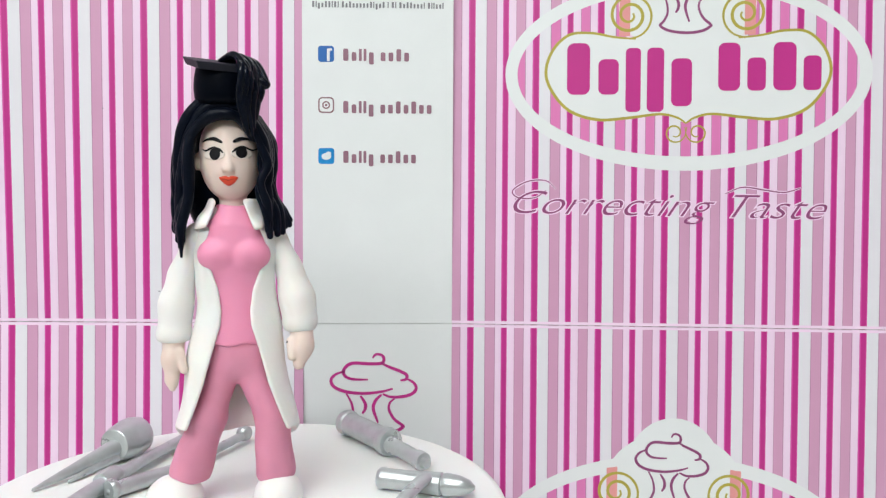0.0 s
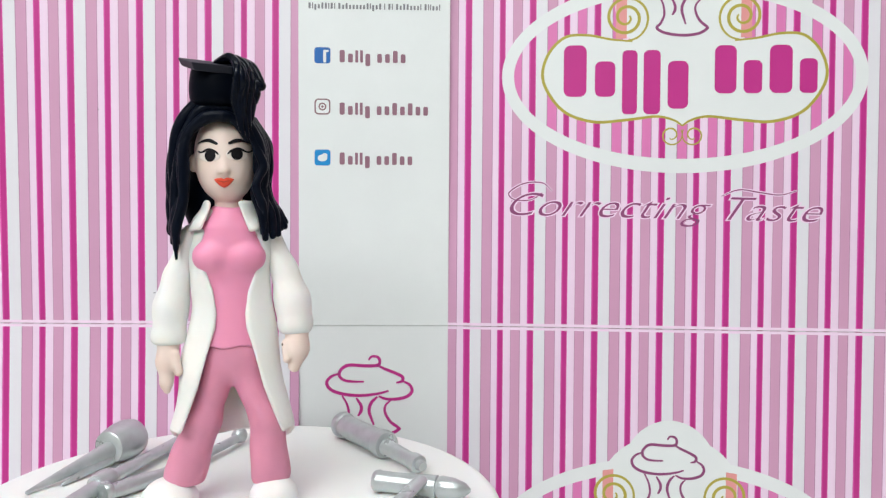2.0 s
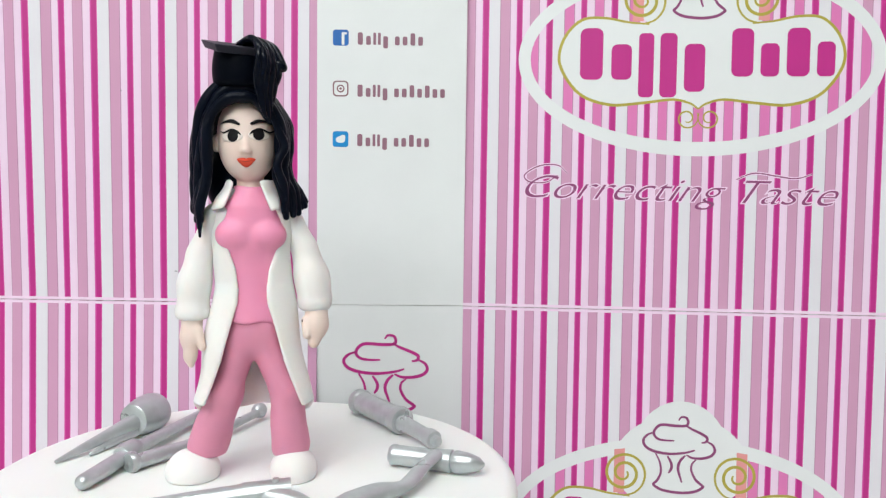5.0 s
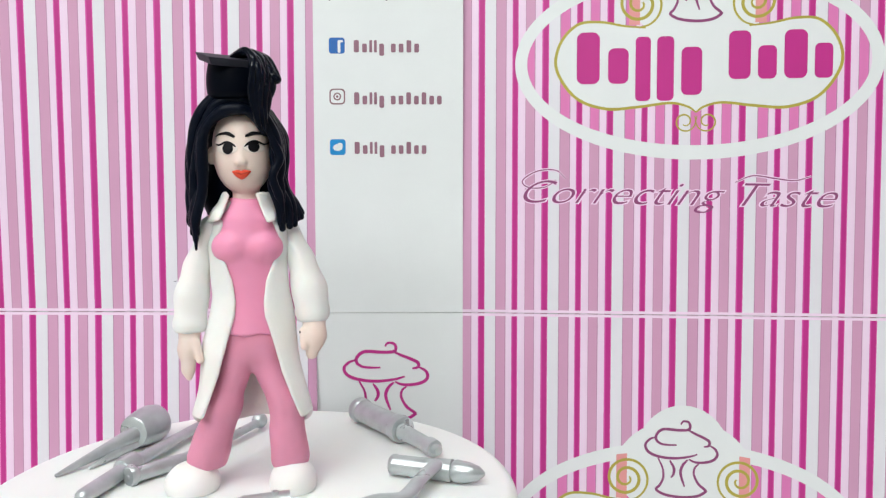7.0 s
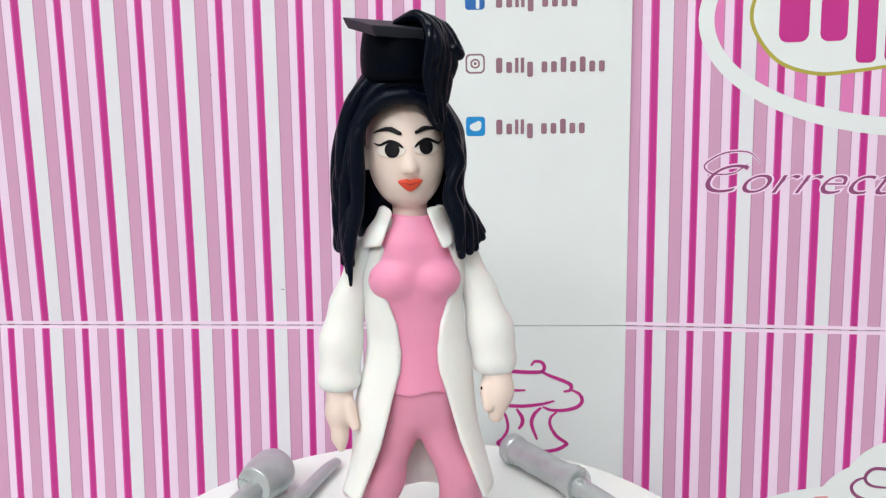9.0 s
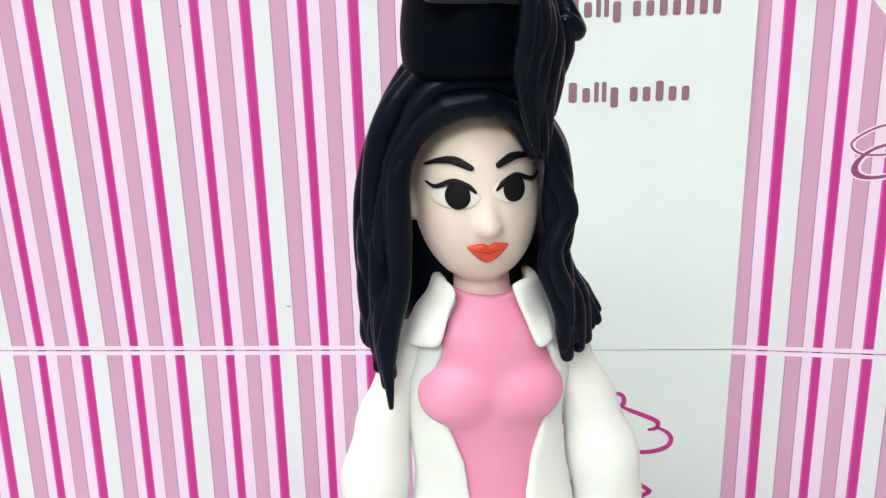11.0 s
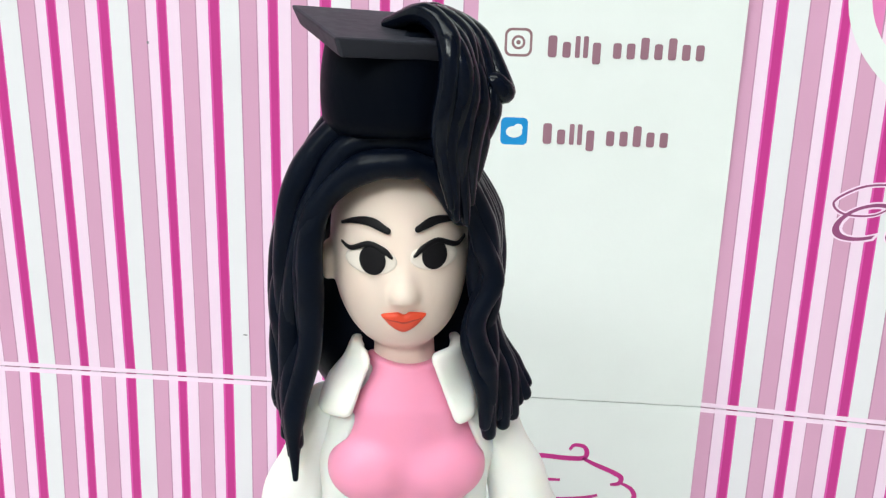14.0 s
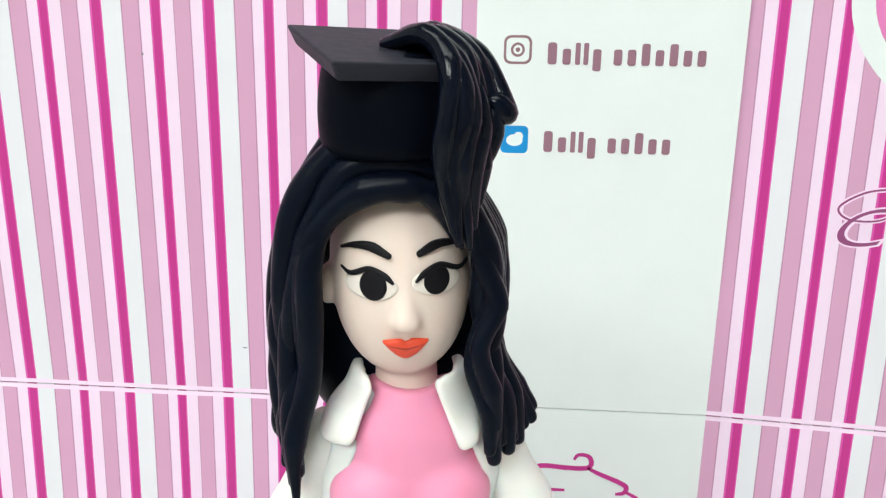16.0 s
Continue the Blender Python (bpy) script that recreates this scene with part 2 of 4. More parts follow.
TOP, FOOT = 0.8865, 0.886   # top of the cake; foot of the figurine as modelled
TABLE_Z = 0.775
table = tagged(new("table"), "white laminate table under the cake", "table")
part("tabletop", box(1.3, 0.8, 0.03, (0, 0.42, TABLE_Z - 0.015), 0.003), TABLE, table)
for x in (-0.6, 0.6):
    for y in (0.07, 0.77):
        part("leg", box(0.04, 0.04, TABLE_Z - 0.03, (x, y, (TABLE_Z - 0.03) / 2), 0.003), TABLE, table)

# ---- printed board ----
WALL, SEAM, HI, LO = 0.61, 0.9536, 1.30, TABLE_Z
board = tagged(new("display_board"), "folded card display board printed with pink stripes, standing on the table", "display board")
COL0, COL1 = -0.1025, 0.0035


def panel(x0, x1, z0, z1, mat, label):
    bm = box(x1 - x0, 0.003, z1 - z0, ((x0 + x1) / 2, 0.0015, (z0 + z1) / 2))
    return part("panel", bm, mat, board, label)


A0 = 0.016        # middle of a magenta stripe on the right sheet
right_up = panel(COL1 - A0 - 0.0008, 0.42, SEAM + 0.0002, HI, STRIPE, "striped card panel with an oval cake-shop emblem")
right_lo = panel(COL1 - A0 - 0.0008, 0.42, LO, SEAM - 0.0003, STRIPE, "striped card panel with an oval cake-shop emblem")
def stand(p, origin, turn, lean, grow=1.0):
    """Turn a panel about its upright edge and lean it about the seam."""
    p.matrix_world = Matrix.Translation((*origin, SEAM)) @ Matrix.Rotation(turn, 4, "Z") @ Matrix.Rotation(-lean, 4, "X") @ Matrix.Translation((0, 0, -SEAM)) @ Matrix.Diagonal((grow, 1, 1, 1))


RIGHT_TURN = -radians(6.2)
for p in (right_up, right_lo):
    stand(p, (COL1 + (A0 - COL1) * math.cos(RIGHT_TURN) + 0.0008, WALL + (A0 - COL1) * math.sin(RIGHT_TURN)), RIGHT_TURN, 0.021)
mid_up = panel(COL0, COL1, SEAM + 0.0002, HI, WHITE_PRINT, "plain white card panel with contact lines")
mid_lo = panel(COL0, COL1, LO, SEAM - 0.0003, WHITE_PRINT, "plain white card panel with a cupcake drawing")
for p in (mid_up, mid_lo):
    p.location = (0, WALL, 0)
SHIFT, GROW = 0.01684, 1.0235     # the left sheet's print: start and stretch


def left_bend(x, z):
    """How far the warped left sheet stands behind the plane of the white column."""
    u, h = x * GROW - SHIFT, z - SEAM
    lean = (0.0285 + 0.1882 * u) * h - 0.0034 * h * h if h > 0 else 0.0481 * h
    return 0.0161 * u + 0.0049 * u * u + lean


def bent_sheet(name, x0, x1, z0, z1, lift, thick, mat, parent, label, nx=48, nz=18):
    """A sheet that follows the left sheet's bend, lift in front of it."""
    front = [(x0 + (x1 - x0) * i / nx, z0 + (z1 - z0) * k / nz) for k in range(nz + 1) for i in range(nx + 1)]
    n = len(front)
    verts = [(x, left_bend(x, z) + lift, z + 0.0005 - 0.0094 * (x * GROW - SHIFT)) for x, z in front]
    faces = [(k * (nx + 1) + i, k * (nx + 1) + i + 1, (k + 1) * (nx + 1) + i + 1, (k + 1) * (nx + 1) + i) for k in range(nz) for i in range(nx)]
    if thick:
        verts += [(x, y + thick, z) for x, y, z in verts]
        rim = [i for i in range(nx)] + [k * (nx + 1) + nx for k in range(nz)] + [nz * (nx + 1) + i for i in range(nx, 0, -1)] + [k * (nx + 1) for k in range(nz, 0, -1)]
        faces += [tuple(n + i for i in f[::-1]) for f in faces]
        faces += [(a, n + a, n + b, b) for a, b in zip(rim, rim[1:] + rim[:1])]
    me = mesh_of(name, verts, faces)
    me.set_sharp_from_angle(angle=radians(38))
    return link(name, me, mat, parent, label)


A1 = SHIFT / GROW
left_up = bent_sheet("panel", -0.44, A1, SEAM + 0.0002, HI, 0, 0.003, STRIPE, board, "warped striped card panel")
left_lo = bent_sheet("panel", -0.44, A1, LO - 0.0004, SEAM - 0.0003, 0, 0.003, STRIPE, board, "warped striped card panel")
for p in (left_up, left_lo):
    p.matrix_world = Matrix.Translation((COL0 - SHIFT, WALL, 0)) @ Matrix.Diagonal((GROW, 1, 1, 1))

E1, E2, E3, E4 = -0.00006, -0.00012, -0.00018, -0.00024   # layers of print
for p, z, x0, x1 in ((right_up, SEAM + 0.0012, COL1 - A0 - 0.0008, 0.42), (right_lo, SEAM - 0.0014, COL1 - A0 - 0.0008, 0.42)):
    part("border", flat_shape([(x0, z - 0.001), (x1, z - 0.001), (x1, z + 0.001), (x0, z + 0.001)], E1), PALE_PRINT, p, "pale pink printed border")

for p, z in ((left_up, SEAM + 0.0012), (left_lo, SEAM - 0.0014)):
    bent_sheet("border", -0.44, A1, z - 0.001, z + 0.001, E1, 0, PALE_PRINT, p, "pale pink printed border", 48, 1)

CUP = (
    ((-0.005, 0.058), (0.0, 0.064), (0.010, 0.063), (0.014, 0.056), (0.010, 0.049), (-0.010, 0.048), (-0.040, 0.049), (-0.053, 0.040), (-0.054, 0.030), (-0.045, 0.023), (-0.030, 0.021), (-0.013, 0.021)),
    ((0.010, 0.049), (0.022, 0.043), (0.044, 0.034), (0.053, 0.028), (0.051, 0.021), (0.042, 0.019)),
    ((-0.054, 0.035), (-0.068, 0.030), (-0.076, 0.020), (-0.070, 0.008), (-0.050, 0.0), (-0.020, -0.003), (0.010, 0.0), (0.029, 0.005)),
    ((0.053, 0.022), (0.065, 0.015), (0.069, 0.005), (0.062, -0.004), (0.045, -0.009), (0.025, -0.009), (0.012, -0.004)),
    ((-0.050, -0.003), (-0.041, -0.020), (-0.039, -0.038), (-0.046, -0.052), (-0.053, -0.060), (-0.035, -0.069), (0.0, -0.073), (0.030, -0.070), (0.046, -0.062), (0.045, -0.058), (0.032, -0.048), (0.023, -0.032), (0.024, -0.020), (0.032, -0.012)),
    ((-0.026, -0.007), (-0.018, -0.020), (-0.018, -0.030), (-0.023, -0.038)),
    ((0.010, -0.005), (0.0, -0.015), (-0.004, -0.030), (0.004, -0.054)),
)


def cupcake(parent, cx, cz, sx, sz, width, mat):
    lines = [[(cx + sx * x, cz + sz * z) for x, z in l] for l in CUP]
    return part("cupcake_drawing", ribbon(lines, E4, width), mat, parent, "cupcake drawn in magenta strokes")


def word(parent, x0, x1, z, height, mat, letters, thick=0.62):
    """Bars for lettering; letters: x share up, share down and width of each bar."""
    total = sum(w for _, _, w in letters)
    x = x0
    for up, down, w in letters:
        step = (x1 - x0) * w / total
        if up > 0:
            h, mid = height * (up + down), z + height * (up - down) / 2
            part("bar", flat_shape(rounded(x + step / 2, mid, step * thick, h, min(step * thick, h) * 0.3), E4), mat, parent)
        x += step


def emblem(parent, cx, cz):
    """Oval cake-shop emblem: white ring, inner stripes, plaque, scrolls, cupcake."""
    halo = [(cx + 0.034 * math.cos(a), cz + 0.054 + 0.040 * math.sin(a)) for a in np.linspace(0, 2 * math.pi, 40, endpoint=False)]
    part("halo", flat_shape(halo, E1), WHITE_PRINT, parent, "white printed halo")
    part("oval", flat_shape(ellipse(cx - 0.0004, cz, 0.1253, 0.068, 96), E1 * 1.3), WHITE_PRINT, parent, "white printed oval ring")
    part("inner_oval", flat_shape(ellipse(cx - 0.0004, cz, 0.1168, 0.0580, 96), E2), STRIPE_HOT, parent, "bright pink striped oval")
    part("cup_ground", flat_shape(ellipse(cx, cz + 0.048, 0.047, 0.036), E2 * 1.25), WHITE_PRINT, parent)
    half = [(0.0, -0.035), (0.006, -0.031), (0.018, -0.0285), (0.04, -0.031), (0.062, -0.032), (0.083, -0.024), (0.0965, -0.004), (0.094, 0.014), (0.082, 0.027), (0.066, 0.0285), (0.05, 0.0255), (0.035, 0.024)]
    ring = [(cx + x, cz + z) for x, z in half] + [(cx - x, cz + z) for x, z in half[:0:-1]]
    part("plaque", flat_shape([tuple(q) for q in smooth_line(ring, 6, True)], E3), WHITE_PRINT, parent, "white printed plaque")
    for s in (1, -1):
        part("salmon_bar", flat_shape([(cx + s * x, cz + z) for x, z in ((0.039, 0.026), (0.0465, 0.026), (0.0465, 0.0575), (0.039, 0.0585))], E2 * 1.4), SALMON, parent)
        outline = [(cx + s * x, cz + z) for x, z in half]
        scroll = [(cx + s * (0.0395 - (0.0165 - 0.014 * k / 28) * math.sin(radians(k * 30))), cz + 0.0405 - (0.0165 - 0.014 * k / 28) * math.cos(radians(k * 30))) for k in range(29)]
        part("outline", ribbon([outline], E4 * 0.9, 0.0021), GOLD_PRINT, parent, "olive gold outline")
        part("scroll", ribbon([scroll], E4, 0.0022), GOLD_PRINT, parent, "olive gold scroll")
        curl = [(cx + s * (0.0075 - (0.0075 - 0.005 * k / 16) * math.cos(radians(k * 30))), cz - 0.0415 - (0.0075 - 0.005 * k / 16) * math.sin(radians(k * 30))) for k in range(-1, 17)]
        part("curl", ribbon([curl], E4, 0.0012), GOLD_PRINT, parent, "olive gold curl")
    cupcake(parent, cx, cz + 0.0570, 0.345, 0.40, 0.0020, PLUM_PRINT)
    # lettering as plain bars
    word(parent, cx - 0.0855, cx + 0.0065, cz + 0.0035, 0.019, MAGENTA_PRINT, [(0.95, 0.95, 1.3), (0.35, 0.95, 1.15), (0.75, 1.6, 0.85), (0.75, 1.6, 0.95), (0.35, 1.4, 1.15)], 0.72)
    word(parent, cx + 0.0190, cx + 0.093, cz + 0.0035, 0.019, MAGENTA_PRINT, [(0.9, 0.85, 1.3), (0.35, 0.85, 1.1), (0.9, 0.85, 1.35), (0.4, 0.85, 1.05)], 0.74)


emblem(right_up, 0.1655 - A0, 1.131)
emblem(right_lo, 0.160 - A0, 0.795)


def lettering(parent, text, size, at, slant, offset, mat, y, label=""):
    cu = bpy.data.curves.new("lettering", "FONT")
    cu.body, cu.size, cu.shear, cu.offset, cu.space_character = text, size, slant, offset, 1.0
    cu.dimensions, cu.fill_mode = "2D", "FRONT"
    tmp = bpy.data.objects.new("lettering", cu)
    scene.collection.objects.link(tmp)
    bpy.context.view_layer.update()
    me = bpy.data.meshes.new_from_object(tmp.evaluated_get(bpy.context.evaluated_depsgraph_get()))
    bpy.data.objects.remove(tmp)
    xs = [v.co.x for v in me.vertices]
    x0, k = min(xs), at[2] / (max(xs) - min(xs))
    for v in me.vertices:
        v.co = Vector((at[0] + (v.co.x - x0) * k, y, at[1] + v.co.y - 0.018 * (v.co.x - x0) * k))
    bm = bmesh.new()
    bm.from_mesh(me)
    bmesh.ops.remove_doubles(bm, verts=bm.verts[:], dist=1e-6)
    for f in bm.faces:
        f.normal_update()
        if f.normal.y > 0:
            f.normal_flip()
    bm.to_mesh(me)
    bm.free()
    return link("lettering", me, mat, parent, label)


lettering(right_up, "Correcting Taste", 0.024, (0.0455 - A0, 1.0330, 0.217), 0.5, 0.0004, PALE_PRINT, E1, "pale outline of slanted lettering")
lettering(right_up, "Correcting Taste", 0.024, (0.0461 - A0, 1.0330, 0.2158), 0.5, -0.0003, PLUM_PRINT, E2, "plum slanted lettering")

for name, lines in (("C", (((0.0760, 1.0500), (0.0690, 1.0560), (0.0560, 1.0555), (0.0455, 1.0490), (0.0495, 1.0440), (0.0610, 1.0440), (0.0690, 1.0490)),)),
                    ("T", (((0.1930, 1.0470), (0.2050, 1.0515), (0.2200, 1.0495), (0.2330, 1.0480), (0.2440, 1.0510)),))):
    shifted = [[(x - A0, z) for x, z in l] for l in lines]
    part("flourish", ribbon(shifted, E1 * 1.1, 0.0022), PALE_PRINT, right_up, "pale printed flourish")
    part("flourish", ribbon(shifted, E2 * 1.1, 0.0009), PLUM_PRINT, right_up, "plum printed flourish")

# contact lines on the white column
P, U, D = (1.0, 0.0, 1.1), (0.72, 0.0, 1.0), (0.72, 0.28, 1.0)
F, T, GAP = (1.0, 0.0, 0.6), (1.0, 0.0, 1.0), (0, 0, 0.5)
LINE = [P, U, F, F, D, GAP, U, U, T, U]
for z, x1, extra in ((1.1395, -0.0265, []), (1.103, -0.0105, [T, U, U]), (1.068, -0.0215, [U])):
    word(mid_up, -0.075, x1, z, 0.0085, MAUVE_PRINT, LINE + extra, 0.6)
ADDRESS = [P, F, D, U, T, T, F, P, F, GAP, P, U, T, U, U, U, U, U, T, F, D, U, T, GAP, F, GAP, P, F, GAP, P, U, T, T, U, U, U, F, GAP, P, F, F, U, U, F]
word(mid_up, -0.096, -0.003, 1.1765, 0.0042, GREY_PRINT, ADDRESS, 0.55)
for z, mat in ((1.1442, BLUE_PRINT), (1.1085, None), (1.0728, SKY_PRINT)):
    if mat:
        badge = part("badge", flat_shape(rounded(-0.0858, z, 0.0112, 0.0112, 0.002), E1), mat, mid_up, "blue rounded square badge")
        if mat is BLUE_PRINT:
            part("badge_mark", flat_shape(rounded(-0.0842, z - 0.0006, 0.002, 0.0088, 0.0006), E2), WHITE_PRINT, mid_up)
            part("badge_mark", flat_shape(rounded(-0.0832, z + 0.0030, 0.0034, 0.0016, 0.0006), E3), WHITE_PRINT, mid_up)
        else:
            part("badge_mark", flat_shape(ellipse(-0.0858, z - 0.0003, 0.0034, 0.0024, 24), E2), WHITE_PRINT, mid_up)
            part("badge_mark", flat_shape(ellipse(-0.0842, z + 0.0014, 0.0019, 0.0017, 24), E3), WHITE_PRINT, mid_up)
    else:
        part("badge", flat_shape(rounded(-0.0858, z, 0.0112, 0.0112, 0.0028), E1), BROWN_PRINT, mid_up, "brown rounded square ring badge")
        part("badge_ground", flat_shape(rounded(-0.0858, z, 0.0092, 0.0092, 0.0021), E2), WHITE_PRINT, mid_up)
        part("badge_ring", flat_shape(ellipse(-0.0858, z, 0.0028, 0.0028, 28), E3), BROWN_PRINT, mid_up)
        part("badge_mark", flat_shape(ellipse(-0.0858, z, 0.0018, 0.0018, 24), E4), WHITE_PRINT, mid_up)
        part("badge_dot", flat_shape(ellipse(-0.0858, z, 0.0009, 0.0009, 18), E4 * 1.2), BROWN_PRINT, mid_up)
for x, z, a, b in ((-0.1180, 1.1045, 0.0005, 0.0006), (-0.0818, 0.9770, 0.0011, 0.0003)):
    part("fleck", flat_shape(ellipse(x, z, a, b, 12), left_bend(x, z) + E1), GREY_PRINT, left_up, "small dark fleck")
cupcake(mid_lo, -0.0510, 0.9045, 0.42, 0.42, 0.0024, MAGENTA_PRINT)

# ---- cake ----
# the cake with all that stands on it, set before the board
SET = Matrix.Translation((-0.1074, 0.4480, 0)) @ Matrix.Rotation(radians(-6.3), 4, "Z") @ Matrix.Translation((0.085, -0.427, 0))
cake = tagged(new("cake"), "round cake covered in smooth white icing, on a board", "cake")
CX, CY, CR = -0.1116, 0.4620, 0.1372
prof = [(0, 0.0)] + [(r, z) for r, z in ((CR + 0.001, 0.0), (CR + 0.0005, 0.03), (CR, 0.06))]
H = TOP - TABLE_Z - 0.012
edge = [(CR - 0.007 + 0.007 * math.cos(a), H - 0.007 + 0.007 * math.sin(a)) for a in np.linspace(0, math.pi / 2, 9)]
rings = prof[1:] + edge + [(CR * k, H) for k in (0.85, 0.65, 0.45, 0.25, 0.08)]
vs, fs, SIDES = [], [], 128
for r, z in rings:
    for k in range(SIDES):
        a = 2 * math.pi * k / SIDES
        wob = 0.0006 * noise.noise((3 * math.cos(a), 3 * math.sin(a), 20 * z))
        vs.append((CX + (r + wob) * math.cos(a), CY + (r + wob) * math.sin(a), TABLE_Z + 0.012 + z))
for i in range(len(rings) - 1):
    for k in range(SIDES):
        j = (k + 1) % SIDES
        fs.append((i * SIDES + k, i * SIDES + j, (i + 1) * SIDES + j, (i + 1) * SIDES + k))
fs.append(tuple((len(rings) - 1) * SIDES + k for k in range(SIDES)))
fs.append(tuple(range(SIDES))[::-1])
link("icing", mesh_of("icing", vs, fs), ICING, cake)
bm = bmesh.new()
bmesh.ops.create_cone(bm, cap_ends=True, segments=96, radius1=0.147, radius2=0.147, depth=0.012, matrix=Matrix.Translation((CX, CY, TABLE_Z + 0.006)))
part("cake_board", bm, TABLE, cake, "thin white round board")

# ---- silver sugar tools ----


def tool(name, label, meshes):
    ob = tagged(new(name), label, "sugar tool", "silver sugar tools")
    for pname, (v, f) in meshes:
        me = mesh_of(pname, v, f)
        me.set_sharp_from_angle(angle=radians(38))
        link(pname, me, SILVER, ob)
    return ob


tool("reflex_pick", "silver-painted sugar pick with a bulbous knob, lying on the icing", [
    ("spike", turned([(0, 0.0004), (0.01, 0.0010), (0.3, 0.0024), (0.7, 0.0040), (1, 0.0054)], (-0.2203, 0.4688, TOP + 0.0012), (-0.1935, 0.5150, TOP + 0.0105))),
    ("prong", turned([(0, 0.0004), (0.02, 0.0010), (0.5, 0.0024), (1, 0.0036)], (-0.2076, 0.4805, TOP + 0.0012), (-0.1950, 0.5110, TOP + 0.0050))),
    ("knob", turned([(0, 0.0004), (0.0, 0.0080), (0.03, 0.0092), (0.1, 0.0095), (0.16, 0.0102), (0.4, 0.0114), (0.65, 0.0117), (0.82, 0.0107), (0.93, 0.0080), (1, 0.003)], (-0.1960, 0.5110, TOP + 0.0112), (-0.1885, 0.5365, TOP + 0.0116))),
])
tool("forceps", "silver-painted sugar forceps with two long arms, lying on the icing", [
    ("grip", tube([(-0.1887, 0.4350, TOP + 0.0042), (-0.1855, 0.4520, TOP + 0.0046), (-0.1824, 0.4700, TOP + 0.0052)], [0.0044, 0.0046, 0.0044], 16, 6, 0.9)),
    ("joint", turned([(0, 0.002), (0.0, 0.0048), (0.2, 0.0060), (0.8, 0.0058), (1, 0.0044), (1, 0.002)], (-0.1840, 0.4660, TOP + 0.0058), (-0.1808, 0.4790, TOP + 0.0060))),
    ("arm", tube([(-0.1812, 0.4770, TOP + 0.0056), (-0.1750, 0.5060, TOP + 0.0054), (-0.1672, 0.5437, TOP + 0.0048), (-0.1640, 0.5560, TOP + 0.0040)], [0.0046, 0.0038, 0.0034, 0.0030], 16, 8, 0.85)),
])
tool("probe", "silver-painted sugar probe with a ball end, lying on the icing", [
    ("handle", tube([(-0.1745, 0.4606, TOP + 0.0044), (-0.1660, 0.4725, TOP + 0.0044), (-0.1567, 0.4846, TOP + 0.0044)], [0.0044, 0.0046, 0.0040], 16, 8, 0.9)),
    ("shaft", tube([(-0.1575, 0.4836, TOP + 0.0044), (-0.1450, 0.5110, TOP + 0.0048), (-0.1310, 0.5480, TOP + 0.0056)], [0.0038, 0.0030, 0.0028], 16, 8, 0.9)),
    ("collar", turned([(0, 0.002), (0.0, 0.0048), (0.3, 0.0056), (0.7, 0.0056), (1, 0.0046), (1, 0.002)], (-0.1768, 0.4575, TOP + 0.0050), (-0.1742, 0.4612, TOP + 0.0050))),
    ("ball_end", turned([(0, 0.001), (0.05, 0.0028), (0.25, 0.0044), (0.5, 0.0051), (0.75, 0.0044), (0.95, 0.0028), (1, 0.001)], (-0.1318, 0.5455, TOP + 0.0062), (-0.1292, 0.5545, TOP + 0.0066))),
])
tool("syringe", "silver-painted sugar syringe with a thick barrel, lying on the icing", [
    ("barrel", turned([(0, 0.004), (0.0, 0.0070), (0.02, 0.0080), (0.04, 0.0083), (0.10, 0.0083), (0.12, 0.0078), (0.13, 0.0072), (0.86, 0.0072), (0.87, 0.0080), (0.90, 0.0084), (0.97, 0.0084), (1, 0.0078), (1, 0.004)], (-0.0685, 0.5670, TOP + 0.0086), (-0.0367, 0.5206, TOP + 0.0086))),
    ("plunger_face", turned([(0, 0.0004), (0.3, 0.0040), (0.6, 0.0054), (1, 0.0060)], (-0.0694, 0.5684, TOP + 0.0086), (-0.0680, 0.5663, TOP + 0.0086))),
    ("nozzle", turned([(0, 0.0054), (0.12, 0.0052), (0.14, 0.0046), (0.72, 0.0043), (0.74, 0.0052), (0.82, 0.0054), (0.90, 0.0050), (0.91, 0.0032), (1, 0.0026)], (-0.0372, 0.5213, TOP + 0.0078), (-0.0155, 0.4898, TOP + 0.0062))),
])
tool("hammer", "silver-painted sugar hammer with a rounded head, lying on the icing", [
    ("head", turned([(0, 0.002), (0.0, 0.0044), (0.02, 0.0054), (0.06, 0.0058), (0.08, 0.0053), (0.35, 0.0053), (0.66, 0.0060), (0.67, 0.0051), (0.71, 0.0060), (0.84, 0.0053), (0.95, 0.0034), (1, 0.001)], (-0.0417, 0.4697, TOP + 0.0062), (0.0080, 0.4541, TOP + 0.0062))),
    ("handle", tube([(-0.0172, 0.4588, TOP + 0.0098), (-0.0248, 0.4440, TOP + 0.0080), (-0.0326, 0.4285, TOP + 0.0052), (-0.0445, 0.4225, TOP + 0.0044), (-0.0560, 0.4115, TOP + 0.0042), (-0.0640, 0.4030, TOP + 0.0038)], [0.0042, 0.0040, 0.0044, 0.0074, 0.0078, 0.0060], 16, 8, 0.55)),
])
